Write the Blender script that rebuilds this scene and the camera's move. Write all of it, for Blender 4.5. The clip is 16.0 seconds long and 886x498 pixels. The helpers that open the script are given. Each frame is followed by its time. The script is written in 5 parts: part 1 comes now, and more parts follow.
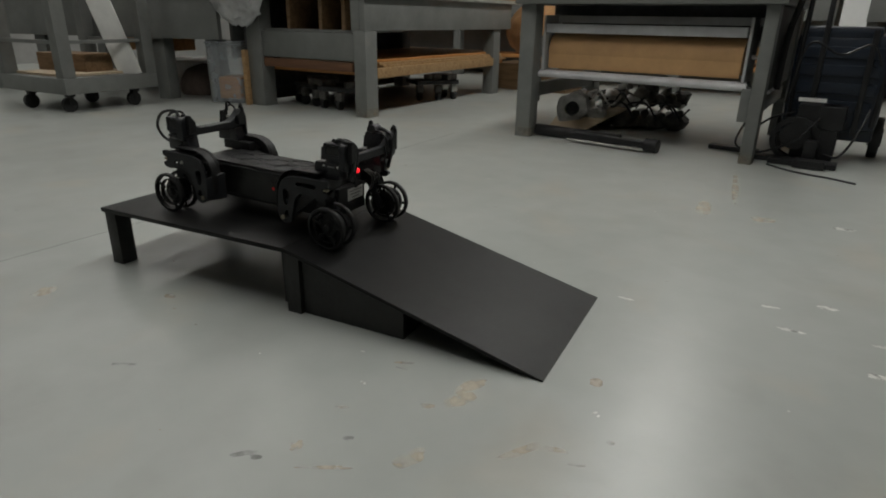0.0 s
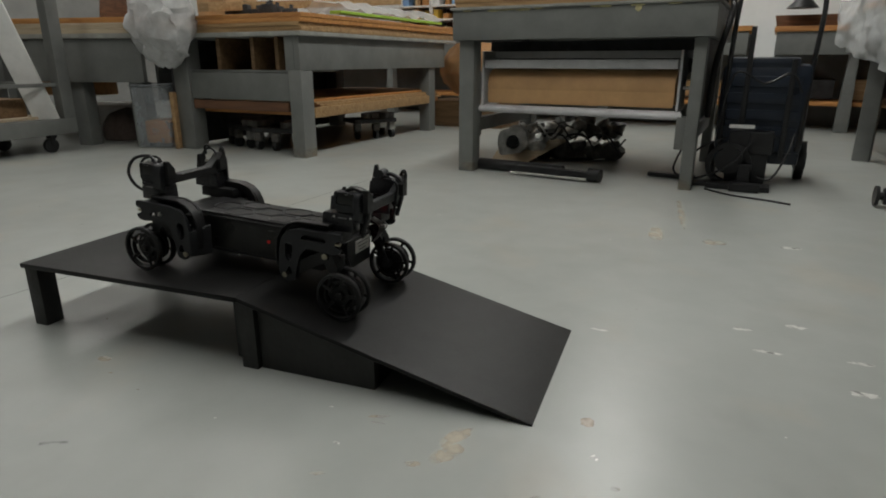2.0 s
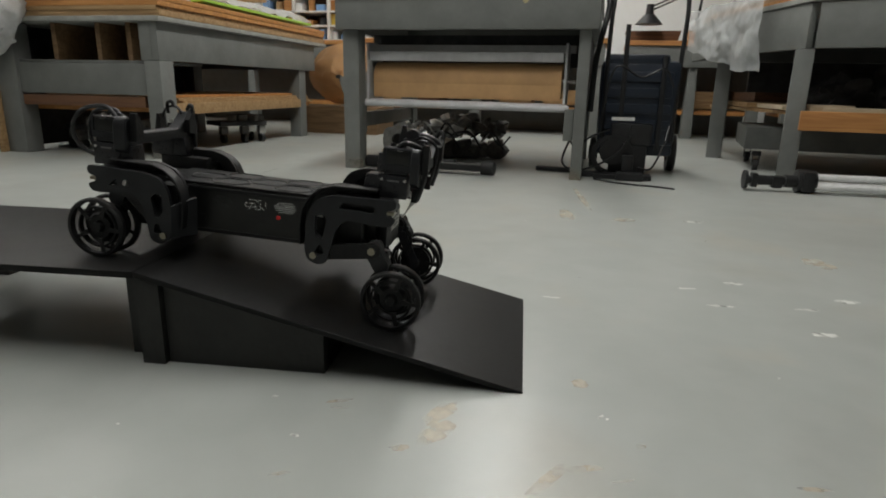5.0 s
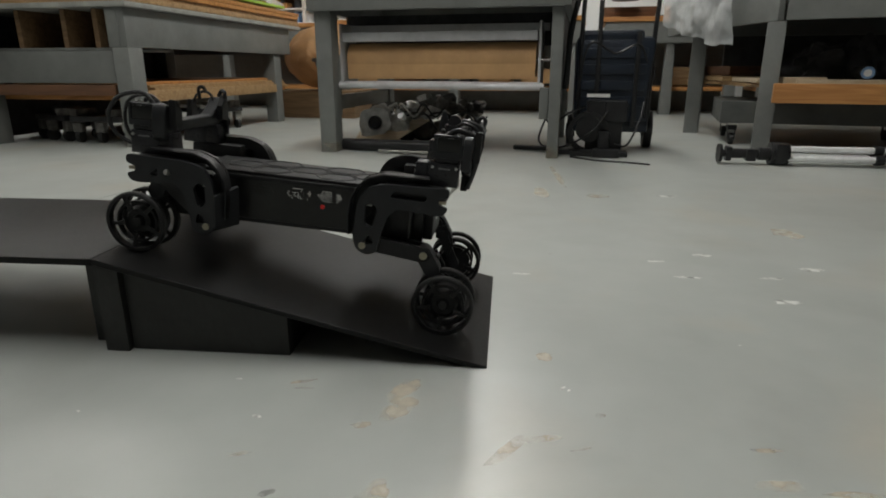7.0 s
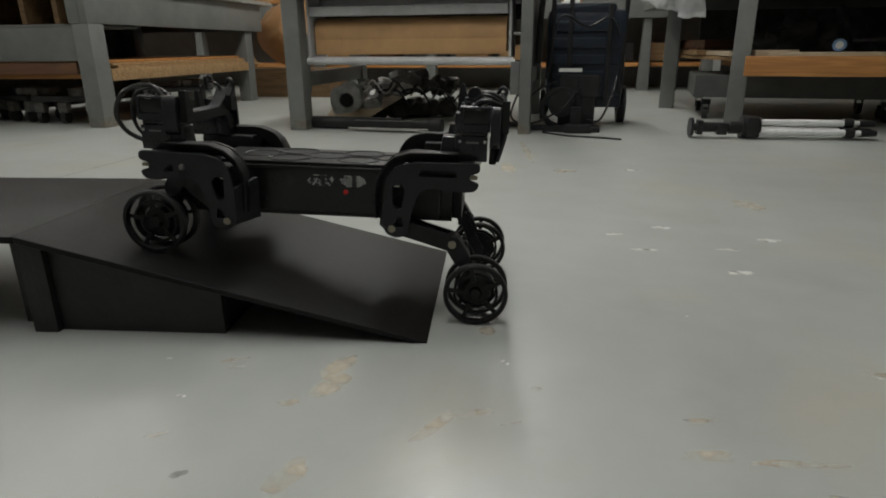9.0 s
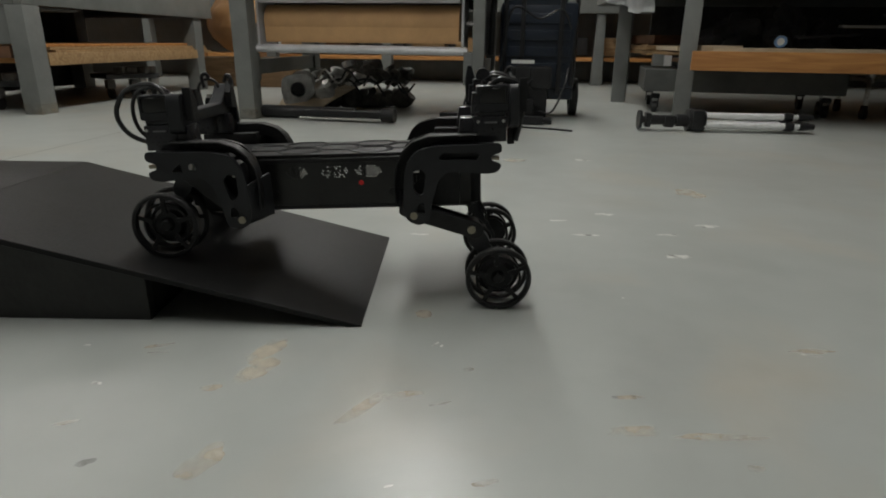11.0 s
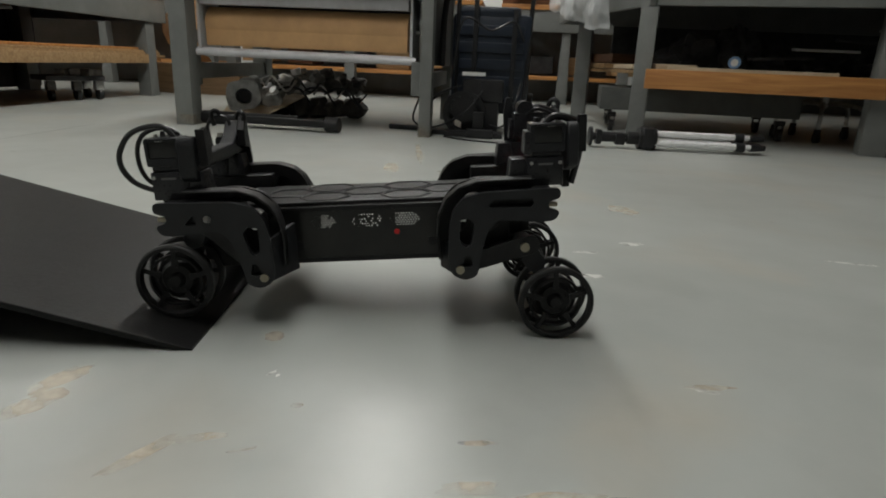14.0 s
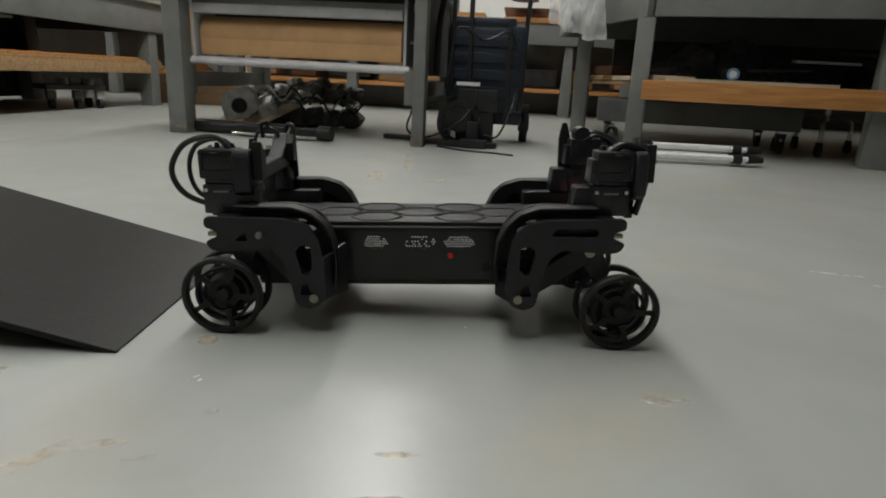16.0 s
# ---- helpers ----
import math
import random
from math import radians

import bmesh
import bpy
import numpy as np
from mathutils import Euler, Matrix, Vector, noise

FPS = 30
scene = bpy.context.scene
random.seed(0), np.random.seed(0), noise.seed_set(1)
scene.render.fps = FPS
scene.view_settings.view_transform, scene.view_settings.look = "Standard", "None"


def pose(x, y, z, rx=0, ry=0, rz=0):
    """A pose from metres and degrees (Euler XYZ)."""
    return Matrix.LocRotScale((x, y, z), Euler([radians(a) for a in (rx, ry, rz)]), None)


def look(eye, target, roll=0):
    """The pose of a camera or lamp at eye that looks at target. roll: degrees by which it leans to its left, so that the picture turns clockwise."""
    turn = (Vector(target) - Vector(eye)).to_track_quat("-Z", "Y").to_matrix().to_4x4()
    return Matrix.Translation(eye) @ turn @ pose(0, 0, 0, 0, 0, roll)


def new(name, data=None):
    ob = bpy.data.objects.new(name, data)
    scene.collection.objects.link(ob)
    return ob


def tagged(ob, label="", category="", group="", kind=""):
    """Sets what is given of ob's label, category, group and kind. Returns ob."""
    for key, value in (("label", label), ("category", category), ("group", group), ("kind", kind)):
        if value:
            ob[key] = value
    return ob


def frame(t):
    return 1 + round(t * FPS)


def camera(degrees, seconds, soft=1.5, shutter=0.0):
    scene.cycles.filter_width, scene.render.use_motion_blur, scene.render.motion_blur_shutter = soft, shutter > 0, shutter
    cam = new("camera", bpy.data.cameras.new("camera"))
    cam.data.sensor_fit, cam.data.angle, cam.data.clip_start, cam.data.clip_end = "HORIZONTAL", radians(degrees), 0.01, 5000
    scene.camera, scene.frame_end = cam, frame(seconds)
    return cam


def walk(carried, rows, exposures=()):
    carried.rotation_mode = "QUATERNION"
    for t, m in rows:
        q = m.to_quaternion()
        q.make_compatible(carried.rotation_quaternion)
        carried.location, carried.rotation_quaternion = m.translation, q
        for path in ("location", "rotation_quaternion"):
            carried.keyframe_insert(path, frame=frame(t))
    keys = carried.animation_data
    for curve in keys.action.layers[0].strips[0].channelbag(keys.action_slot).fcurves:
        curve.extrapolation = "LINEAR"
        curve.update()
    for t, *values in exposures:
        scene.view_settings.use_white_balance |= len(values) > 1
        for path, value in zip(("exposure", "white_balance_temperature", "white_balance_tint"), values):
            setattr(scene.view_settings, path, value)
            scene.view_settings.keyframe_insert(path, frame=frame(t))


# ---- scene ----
cam = camera(72.3, 16.0, soft=1.9)
PATH = [
    (0, (0.353, -0.83, 0.577), (-0.696, 0.717, -0.134), 0.9),
    (0.5, (0.354, -0.831, 0.576), (-0.691, 0.719, -0.137), 0.9),
    (1, (0.354, -0.827, 0.582), (-0.661, 0.744, -0.127), 0.3),
    (1.5, (0.322, -0.821, 0.581), (-0.603, 0.821, -0.088), 1.5),
    (2, (0.266, -0.803, 0.554), (-0.628, 0.885, -0.039), 0.0),
    (2.5, (0.183, -0.769, 0.524), (-0.57, 0.993, -0.052), 2.3),
    (3, (0.129, -0.741, 0.489), (-0.573, 1.06, -0.022), -0.2),
    (3.5, (0.094, -0.727, 0.422), (-0.437, 1.137, -0.072), 0.5),
    (4, (0.076, -0.742, 0.406), (-0.413, 1.132, -0.096), 1.3),
    (6.5, (0.091, -0.756, 0.398), (-0.36, 1.111, -0.159), 0.3),
    (7, (0.112, -0.746, 0.396), (-0.322, 1.12, -0.175), -0.1),
    (7.5, (0.126, -0.737, 0.393), (-0.291, 1.127, -0.201), -0.4),
    (8, (0.143, -0.729, 0.392), (-0.267, 1.129, -0.222), -0.7),
    (10.5, (0.198, -0.697, 0.355), (-0.099, 1.173, -0.288), 0.5),
    (11, (0.204, -0.699, 0.356), (-0.055, 1.176, -0.291), 0.6),
    (11.5, (0.21, -0.696, 0.353), (-0.034, 1.179, -0.3), 0.8),
    (12, (0.23, -0.686, 0.348), (0.048, 1.188, -0.325), 0.7),
    (12.5, (0.256, -0.667, 0.343), (0.114, 1.214, -0.322), 1.2),
    (13, (0.282, -0.64, 0.337), (0.116, 1.25, -0.294), 2.4),
    (13.5, (0.305, -0.605, 0.328), (0.112, 1.292, -0.275), 2.7),
    (14, (0.331, -0.577, 0.318), (0.146, 1.325, -0.271), 2.5),
    (14.5, (0.358, -0.56, 0.314), (0.133, 1.345, -0.25), 2.7),
    (15, (0.375, -0.547, 0.302), (0.159, 1.359, -0.264), 3.1),
    (15.5, (0.39, -0.546, 0.3), (0.167, 1.361, -0.259), 3.0),
    (16, (0.402, -0.538, 0.296), (0.184, 1.374, -0.249), 2.8),
]
walk(cam, [(t, look(eye, target, roll)) for t, eye, target, roll in PATH],
     exposures=[(0, -0.90), (2, -0.78), (3.5, -0.40), (8, -0.54), (11.5, -0.66), (13.5, -0.56), (16, -0.36)])

# ---- world, lights, exposure ----
world = bpy.data.worlds.new("world")
scene.world = world
world.use_nodes = True
world.node_tree.nodes["Background"].inputs[0].default_value = (0.5, 0.55, 0.6, 1)
world.node_tree.nodes["Background"].inputs[1].default_value = 0.02
CEIL = 3.4
# rows of tubes on the ceiling, turned as the ramp is: place across, start, end, watts
ROW_TURN = 7.24
LAMPS = [(-0.12, -1.2, 5.6, 190), (-3.50, -1.2, 5.6, 66), (-6.50, -1.2, 5.6, 86)]


# ---- materials ----
def mat(name, color, rough=0.5, metal=0.0, var=0.15, scale=8.0, bump=0.0, bscale=60.0, spec=0.5, color2=None, detail=6.0, rvar=0.1):
    """A principled surface whose colour wanders between two tones at a coarse and a fine scale, with relief."""
    m = bpy.data.materials.new(name)
    m.use_nodes = True
    nt = m.node_tree
    b = nt.nodes["Principled BSDF"]
    tc = nt.nodes.new("ShaderNodeTexCoord")
    n1 = nt.nodes.new("ShaderNodeTexNoise")
    n1.inputs["Scale"].default_value = scale
    n1.inputs["Detail"].default_value = detail
    n1.inputs["Roughness"].default_value = 0.65
    nt.links.new(tc.outputs["Object"], n1.inputs["Vector"])
    ramp = nt.nodes.new("ShaderNodeValToRGB")
    c2 = color2 or tuple(min(1, c * (1 + 1.6 * var)) for c in color)
    c1 = color if color2 else tuple(c * (1 - var) for c in color)
    ramp.color_ramp.elements[0].position = 0.32
    ramp.color_ramp.elements[1].position = 0.7
    ramp.color_ramp.elements[0].color = (*c1, 1)
    ramp.color_ramp.elements[1].color = (*c2, 1)
    nt.links.new(n1.outputs["Fac"], ramp.inputs["Fac"])
    info = nt.nodes.new("ShaderNodeObjectInfo")
    hsv = nt.nodes.new("ShaderNodeHueSaturation")
    rng = nt.nodes.new("ShaderNodeMapRange")
    rng.inputs["To Min"].default_value = 1 - 0.5 * var
    rng.inputs["To Max"].default_value = 1 + 0.5 * var
    nt.links.new(info.outputs["Random"], rng.inputs["Value"])
    nt.links.new(rng.outputs["Result"], hsv.inputs["Value"])
    nt.links.new(ramp.outputs["Color"], hsv.inputs["Color"])
    nt.links.new(hsv.outputs["Color"], b.inputs["Base Color"])
    n2 = nt.nodes.new("ShaderNodeTexNoise")
    n2.inputs["Scale"].default_value = bscale
    n2.inputs["Detail"].default_value = 4
    nt.links.new(tc.outputs["Object"], n2.inputs["Vector"])
    rr = nt.nodes.new("ShaderNodeMapRange")
    rr.inputs["To Min"].default_value = max(0.02, rough - rvar)
    rr.inputs["To Max"].default_value = min(1, rough + rvar)
    nt.links.new(n2.outputs["Fac"], rr.inputs["Value"])
    nt.links.new(rr.outputs["Result"], b.inputs["Roughness"])
    b.inputs["Metallic"].default_value = metal
    b.inputs["Specular IOR Level"].default_value = spec
    if bump:
        bp = nt.nodes.new("ShaderNodeBump")
        bp.inputs["Strength"].default_value = bump
        bp.inputs["Distance"].default_value = 0.004
        nt.links.new(n2.outputs["Fac"], bp.inputs["Height"])
        nt.links.new(bp.outputs["Normal"], b.inputs["Normal"])
    return m


def wood(name, c1, c2, scale=3.0, stretch=(1, 12, 12), rough=0.6):
    """Boards: long grain with knots, as a stretched noise that bends a wave."""
    m = mat(name, c1, rough, 0, 0.12, 5, 0.25, 90)
    nt = m.node_tree
    b = nt.nodes["Principled BSDF"]
    tc = nt.nodes.new("ShaderNodeTexCoord")
    mp = nt.nodes.new("ShaderNodeMapping")
    mp.inputs["Scale"].default_value = stretch
    nt.links.new(tc.outputs["Object"], mp.inputs["Vector"])
    n = nt.nodes.new("ShaderNodeTexNoise")
    n.inputs["Scale"].default_value = scale
    n.inputs["Detail"].default_value = 8
    n.inputs["Distortion"].default_value = 1.2
    nt.links.new(mp.outputs["Vector"], n.inputs["Vector"])
    ramp = nt.nodes.new("ShaderNodeValToRGB")
    ramp.color_ramp.elements[0].position = 0.35
    ramp.color_ramp.elements[1].position = 0.65
    ramp.color_ramp.elements[0].color = (*c2, 1)
    ramp.color_ramp.elements[1].color = (*c1, 1)
    nt.links.new(n.outputs["Fac"], ramp.inputs["Fac"])
    hsv = [x for x in nt.nodes if x.type == "HUE_SAT"][0]
    nt.links.new(ramp.outputs["Color"], hsv.inputs["Color"])
    return m


def floor_material():
    """Worn grey-green epoxy paint on concrete: blotches, scuffs, tan stains, waxy gloss."""
    m = bpy.data.materials.new("grey_painted_concrete")
    m.use_nodes = True
    nt = m.node_tree
    b = nt.nodes["Principled BSDF"]
    tc = nt.nodes.new("ShaderNodeTexCoord")

    def noise_tex(scale, detail=6.0, dist=0.0):
        n = nt.nodes.new("ShaderNodeTexNoise")
        n.inputs["Scale"].default_value = scale
        n.inputs["Detail"].default_value = detail
        n.inputs["Distortion"].default_value = dist
        nt.links.new(tc.outputs["Object"], n.inputs["Vector"])
        return n.outputs["Fac"]

    def ramp(fac, p0, p1, c0, c1):
        r = nt.nodes.new("ShaderNodeValToRGB")
        r.color_ramp.elements[0].position, r.color_ramp.elements[1].position = p0, p1
        r.color_ramp.elements[0].color, r.color_ramp.elements[1].color = (*c0, 1), (*c1, 1)
        nt.links.new(fac, r.inputs["Fac"])
        return r.outputs["Color"]

    def mix(fac, a, c):
        x = nt.nodes.new("ShaderNodeMix")
        x.data_type = "RGBA"
        nt.links.new(fac, x.inputs["Factor"])
        nt.links.new(a, x.inputs["A"])
        nt.links.new(c, x.inputs["B"])
        return x.outputs["Result"]

    base = ramp(noise_tex(1.3, 8), 0.3, 0.7, (0.300, 0.315, 0.297), (0.400, 0.415, 0.395))
    fine = ramp(noise_tex(9, 8), 0.35, 0.7, (0.320, 0.335, 0.315), (0.385, 0.400, 0.380))
    half = nt.nodes.new("ShaderNodeValue")
    half.outputs[0].default_value = 0.45
    col = mix(half.outputs[0], base, fine)
    tan = ramp(noise_tex(3.1, 5, 0.3), 0.54, 0.78, (0, 0, 0), (0.42, 0.42, 0.42))
    tanc = ramp(noise_tex(30, 3), 0.3, 0.7, (0.40, 0.34, 0.25), (0.46, 0.40, 0.31))
    col = mix(tan, col, tanc)
    dark = ramp(noise_tex(4.1, 7, 0.4), 0.50, 0.80, (0, 0, 0), (0.36, 0.36, 0.36))
    darkc = ramp(noise_tex(25, 3), 0.3, 0.7, (0.20, 0.20, 0.18), (0.26, 0.26, 0.24))
    col = mix(dark, col, darkc)
    nt.links.new(col, b.inputs["Base Color"])
    rr = nt.nodes.new("ShaderNodeMapRange")
    rr.inputs["To Min"].default_value = 0.285
    rr.inputs["To Max"].default_value = 0.36
    nt.links.new(noise_tex(5, 3), rr.inputs["Value"])
    nt.links.new(rr.outputs["Result"], b.inputs["Roughness"])
    bp = nt.nodes.new("ShaderNodeBump")
    bp.inputs["Strength"].default_value = 0.12
    bp.inputs["Distance"].default_value = 0.004
    nt.links.new(noise_tex(9, 2), bp.inputs["Height"])
    nt.links.new(bp.outputs["Normal"], b.inputs["Normal"])
    return m


def glow(name, color, strength):
    m = bpy.data.materials.new(name)
    m.use_nodes = True
    b = m.node_tree.nodes["Principled BSDF"]
    b.inputs["Base Color"].default_value = (*color, 1)
    b.inputs["Emission Color"].default_value = (*color, 1)
    b.inputs["Emission Strength"].default_value = strength
    return m


def film_plastic(name, color, alpha, relief=0.4):
    """Thin milky plastic film."""
    m = mat(name, color, 0.35, 0, 0.12, 14, relief, 30)
    m.node_tree.nodes["Principled BSDF"].inputs["Alpha"].default_value = alpha
    return m


def worn_patch(name, color, scale, most, lo=0.33, hi=0.56):
    """A thin stain or chip that breaks up into flecks: its cover follows a noise."""
    m = mat(name, color, 0.33, 0, 0.2, 25)
    nt = m.node_tree
    tc = nt.nodes.new("ShaderNodeTexCoord")
    n = nt.nodes.new("ShaderNodeTexNoise")
    n.inputs["Scale"].default_value = scale
    n.inputs["Detail"].default_value = 6
    nt.links.new(tc.outputs["Object"], n.inputs["Vector"])
    rr = nt.nodes.new("ShaderNodeMapRange")
    rr.inputs["From Min"].default_value = lo
    rr.inputs["From Max"].default_value = hi
    rr.inputs["To Max"].default_value = most
    nt.links.new(n.outputs["Fac"], rr.inputs["Value"])
    nt.links.new(rr.outputs["Result"], nt.nodes["Principled BSDF"].inputs["Alpha"])
    return m


FLOOR = floor_material()
CHIP = worn_patch("bare_concrete_chip", (0.58, 0.51, 0.40), 30, 0.60, 0.30, 0.64)
BARE_FOOT = worn_patch("worn_bare_foot", (0.34, 0.28, 0.19), 22, 0.5, 0.4, 0.7)
GLUE = mat("dried_glue", (0.42, 0.38, 0.20), 0.6, 0, 0.2, 60)
PALE_CHIP = worn_patch("pale_paint_chip", (0.76, 0.76, 0.72), 50, 0.85, 0.26, 0.5)
SCUFF = worn_patch("dark_scuff", (0.17, 0.17, 0.155), 40, 0.5, 0.35, 0.62)
JOINT = mat("joint_dirt", (0.10, 0.10, 0.09), 0.7, 0, 0.3, 20)
# grey chosen so the out-of-view walls bounce less light into the shadows
SIDE_WALL = mat("low_bounce_grey_wall", (0.30, 0.30, 0.29), 0.8, 0, 0.1, 3, 0.2, 30)
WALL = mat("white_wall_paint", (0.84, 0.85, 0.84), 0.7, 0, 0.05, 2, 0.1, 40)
# the unseen ceiling's grey is picked for how much fill light it bounces
CEILING = mat("fill_grey_ceiling", (0.42, 0.42, 0.41), 0.9, 0, 0.05, 3, 0.2, 80)
BENCH = mat("grey_bench_paint", (0.150, 0.155, 0.147), 0.5, 0, 0.14, 5, 0.2, 50)
BENCH_TOP = mat("worn_bench_edge", (0.26, 0.26, 0.24), 0.6, 0, 0.2, 9, 0.2, 50)
TRAY = mat("dark_grey_tray_paint", (0.075, 0.078, 0.074), 0.5, 0, 0.2, 6, 0.2, 50)
GREY_METAL = mat("grey_steel_bar", (0.52, 0.52, 0.53), 0.45, 0.1, 0.12, 9, 0.1, 80)
KRAFT = mat("kraft_paper", (0.56, 0.335, 0.155), 0.6, 0, 0.1, 6, 0.15, 30)
KRAFT_LOOSE = mat("loose_kraft_paper", (0.42, 0.27, 0.13), 0.7, 0, 0.2, 7, 0.4, 16)
PINE = wood("orange_pine", (0.52, 0.25, 0.075), (0.36, 0.15, 0.042))
PLY = wood("plywood", (0.42, 0.27, 0.13), (0.27, 0.16, 0.07))
PALE_WOOD = wood("pale_board", (0.52, 0.43, 0.31), (0.42, 0.33, 0.22))
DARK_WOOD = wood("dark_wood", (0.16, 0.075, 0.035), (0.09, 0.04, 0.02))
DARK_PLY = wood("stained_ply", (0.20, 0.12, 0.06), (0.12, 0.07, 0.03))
RAMP = mat("black_ramp_panel", (0.0080, 0.0080, 0.0080), 0.42, 0, 0.25, 20, 0.10, 350, 0.20)
RAMP_SIDE = mat("black_ramp_timber", (0.012, 0.012, 0.011), 0.5, 0, 0.3, 14, 0.3, 90)
BLACK = mat("black_printed_plastic", (0.011, 0.011, 0.0115), 0.46, 0, 0.25, 40, 0.2, 500, 0.32)
CHASSIS = mat("black_anodised_chassis", (0.013, 0.013, 0.012), 0.34, 0.2, 0.25, 30, 0.1, 400)
PLATE = mat("dark_grey_plate", (0.014, 0.0148, 0.017), 0.45, 0.0, 0.2, 30, 0.15, 400, 0.4)
SERVO = mat("black_servo_case", (0.016, 0.016, 0.019), 0.3, 0, 0.2, 50, 0.1, 300)
RUBBER = mat("black_rubber", (0.012, 0.012, 0.012), 0.55, 0, 0.2, 60, 0.2, 300)
CABLE = mat("black_cable", (0.010, 0.010, 0.011), 0.4, 0, 0.2, 60)
STEEL = mat("bare_steel", (0.55, 0.54, 0.52), 0.3, 1.0, 0.12, 40, 0.1, 200)
SILVER = mat("silver_tube", (0.82, 0.82, 0.82), 0.35, 0.25, 0.08, 30, 0.05, 200)
BRASS = mat("brass_bolt", (0.28, 0.255, 0.20), 0.35, 1.0, 0.15, 40)
LABEL = mat("white_label", (0.62, 0.62, 0.60), 0.5, 0, 0.06, 30)
INK = mat("grey_print", (0.16, 0.16, 0.16), 0.6)
LED = glow("red_led", (1.0, 0.02, 0.03), 2.2)
DIM_LED = glow("dim_red_led", (0.45, 0.01, 0.01), 0.12)
ALU = mat("cast_aluminium", (0.50, 0.50, 0.49), 0.42, 0.8, 0.3, 20, 0.5, 60)
GRIME = mat("oily_dark_metal", (0.10, 0.095, 0.088), 0.5, 0.2, 0.5, 25, 0.5, 60)
BLACK_STEEL = mat("black_steel", (0.018, 0.018, 0.019), 0.4, 0.3, 0.3, 20, 0.15, 90)
BLUE = mat("dark_blue_plastic", (0.008, 0.013, 0.023), 0.4, 0, 0.25, 12, 0.2, 90)
BLUE_CAP = mat("blue_end_cap", (0.18, 0.32, 0.55), 0.5, 0, 0.15, 30)
BAG = film_plastic("milky_plastic_bag", (0.72, 0.73, 0.73), 0.72)
SHEET = film_plastic("clear_plastic_sheet", (0.76, 0.78, 0.78), 0.38, 0.08)
BIN = film_plastic("frosted_bin_plastic", (0.40, 0.43, 0.45), 0.42)
LIME = mat("lime_green_sheet", (0.34, 0.52, 0.06), 0.5, 0, 0.1, 6)
WHITE = mat("white_plastic", (0.70, 0.70, 0.68), 0.5, 0, 0.08, 8)
BROWN = mat("brown_fabric", (0.12, 0.09, 0.075), 0.9, 0, 0.25, 20, 0.4, 90)
YELLOW = mat("yellow_label_box", (0.52, 0.36, 0.05), 0.5, 0, 0.2, 12)
# for dark clutter, and for added boards that stand in for shade under benches
DARK = mat("dark_clutter_and_shade_board", (0.03, 0.03, 0.032), 0.6, 0, 0.5, 14, 0.3, 40)
DIFFUSER = glow("lamp_diffuser", (1.0, 0.97, 0.90), 5.0)


# ---- shapes ----
def add_box(bm, c, size, bevel=0.0, rot=None, taper=None):
    """A box with its centre, size, bevel; rot turns it about its centre, taper scales its top."""
    made = bmesh.ops.create_cube(bm, size=1)
    vs = made["verts"]
    for v in vs:
        v.co = Vector((v.co.x * size[0], v.co.y * size[1], v.co.z * size[2]))
        if taper and v.co.z > 0:
            v.co.x *= taper[0]
            v.co.y *= taper[1]
    if bevel:
        es = list({e for v in vs for e in v.link_edges})
        out = bmesh.ops.bevel(bm, geom=es, offset=bevel, segments=2, affect="EDGES", profile=0.6)
        vs = list({v for f in out["faces"] for v in f.verts} | {v for v in vs if v.is_valid})
    m = Matrix.Translation(c) @ (pose(0, 0, 0, *rot) if rot else Matrix())
    for v in vs:
        v.co = m @ v.co
    return bm


def add_cyl(bm, p0, p1, r, seg=20, r2=None):
    p0, p1 = Vector(p0), Vector(p1)
    d = p1 - p0
    m = Matrix.Translation((p0 + p1) / 2) @ d.to_track_quat("Z", "Y").to_matrix().to_4x4()
    bmesh.ops.create_cone(bm, cap_ends=True, segments=seg, radius1=r, radius2=r if r2 is None else r2, depth=d.length, matrix=m)
    return bm


def add_prism(bm, pts, axis, a, b, bevel=0.0):
    """A polygon pushed along an axis from a to b. pts: (x, z) for axis y, (x, y) for z, (y, z) for x."""
    def put(p, h):
        return {"y": (p[0], h, p[1]), "z": (p[0], p[1], h), "x": (h, p[0], p[1])}[axis]
    lo = [bm.verts.new(put(p, a)) for p in pts]
    hi = [bm.verts.new(put(p, b)) for p in pts]
    n = len(pts)
    fs = [bm.faces.new(lo[::-1]), bm.faces.new(hi)]
    for i in range(n):
        fs.append(bm.faces.new((lo[i], lo[(i + 1) % n], hi[(i + 1) % n], hi[i])))
    bmesh.ops.recalc_face_normals(bm, faces=fs)
    if bevel:
        es = list({e for f in fs[:2] for e in f.edges})
        bmesh.ops.bevel(bm, geom=es, offset=bevel, segments=1, affect="EDGES")
    return bm


def smooth_path(pts, steps=8):
    """Points along a Catmull-Rom curve through pts."""
    ps = [Vector(p) for p in pts]
    ps = [2 * ps[0] - ps[1]] + ps + [2 * ps[-1] - ps[-2]]
    out = []
    for i in range(1, len(ps) - 2):
        p0, p1, p2, p3 = ps[i - 1:i + 3]
        for k in range(steps):
            u = k / steps
            out.append(0.5 * (2 * p1 + (p2 - p0) * u + (2 * p0 - 5 * p1 + 4 * p2 - p3) * u * u + (3 * p1 - p0 - 3 * p2 + p3) * u ** 3))
    out.append(ps[-2])
    return out


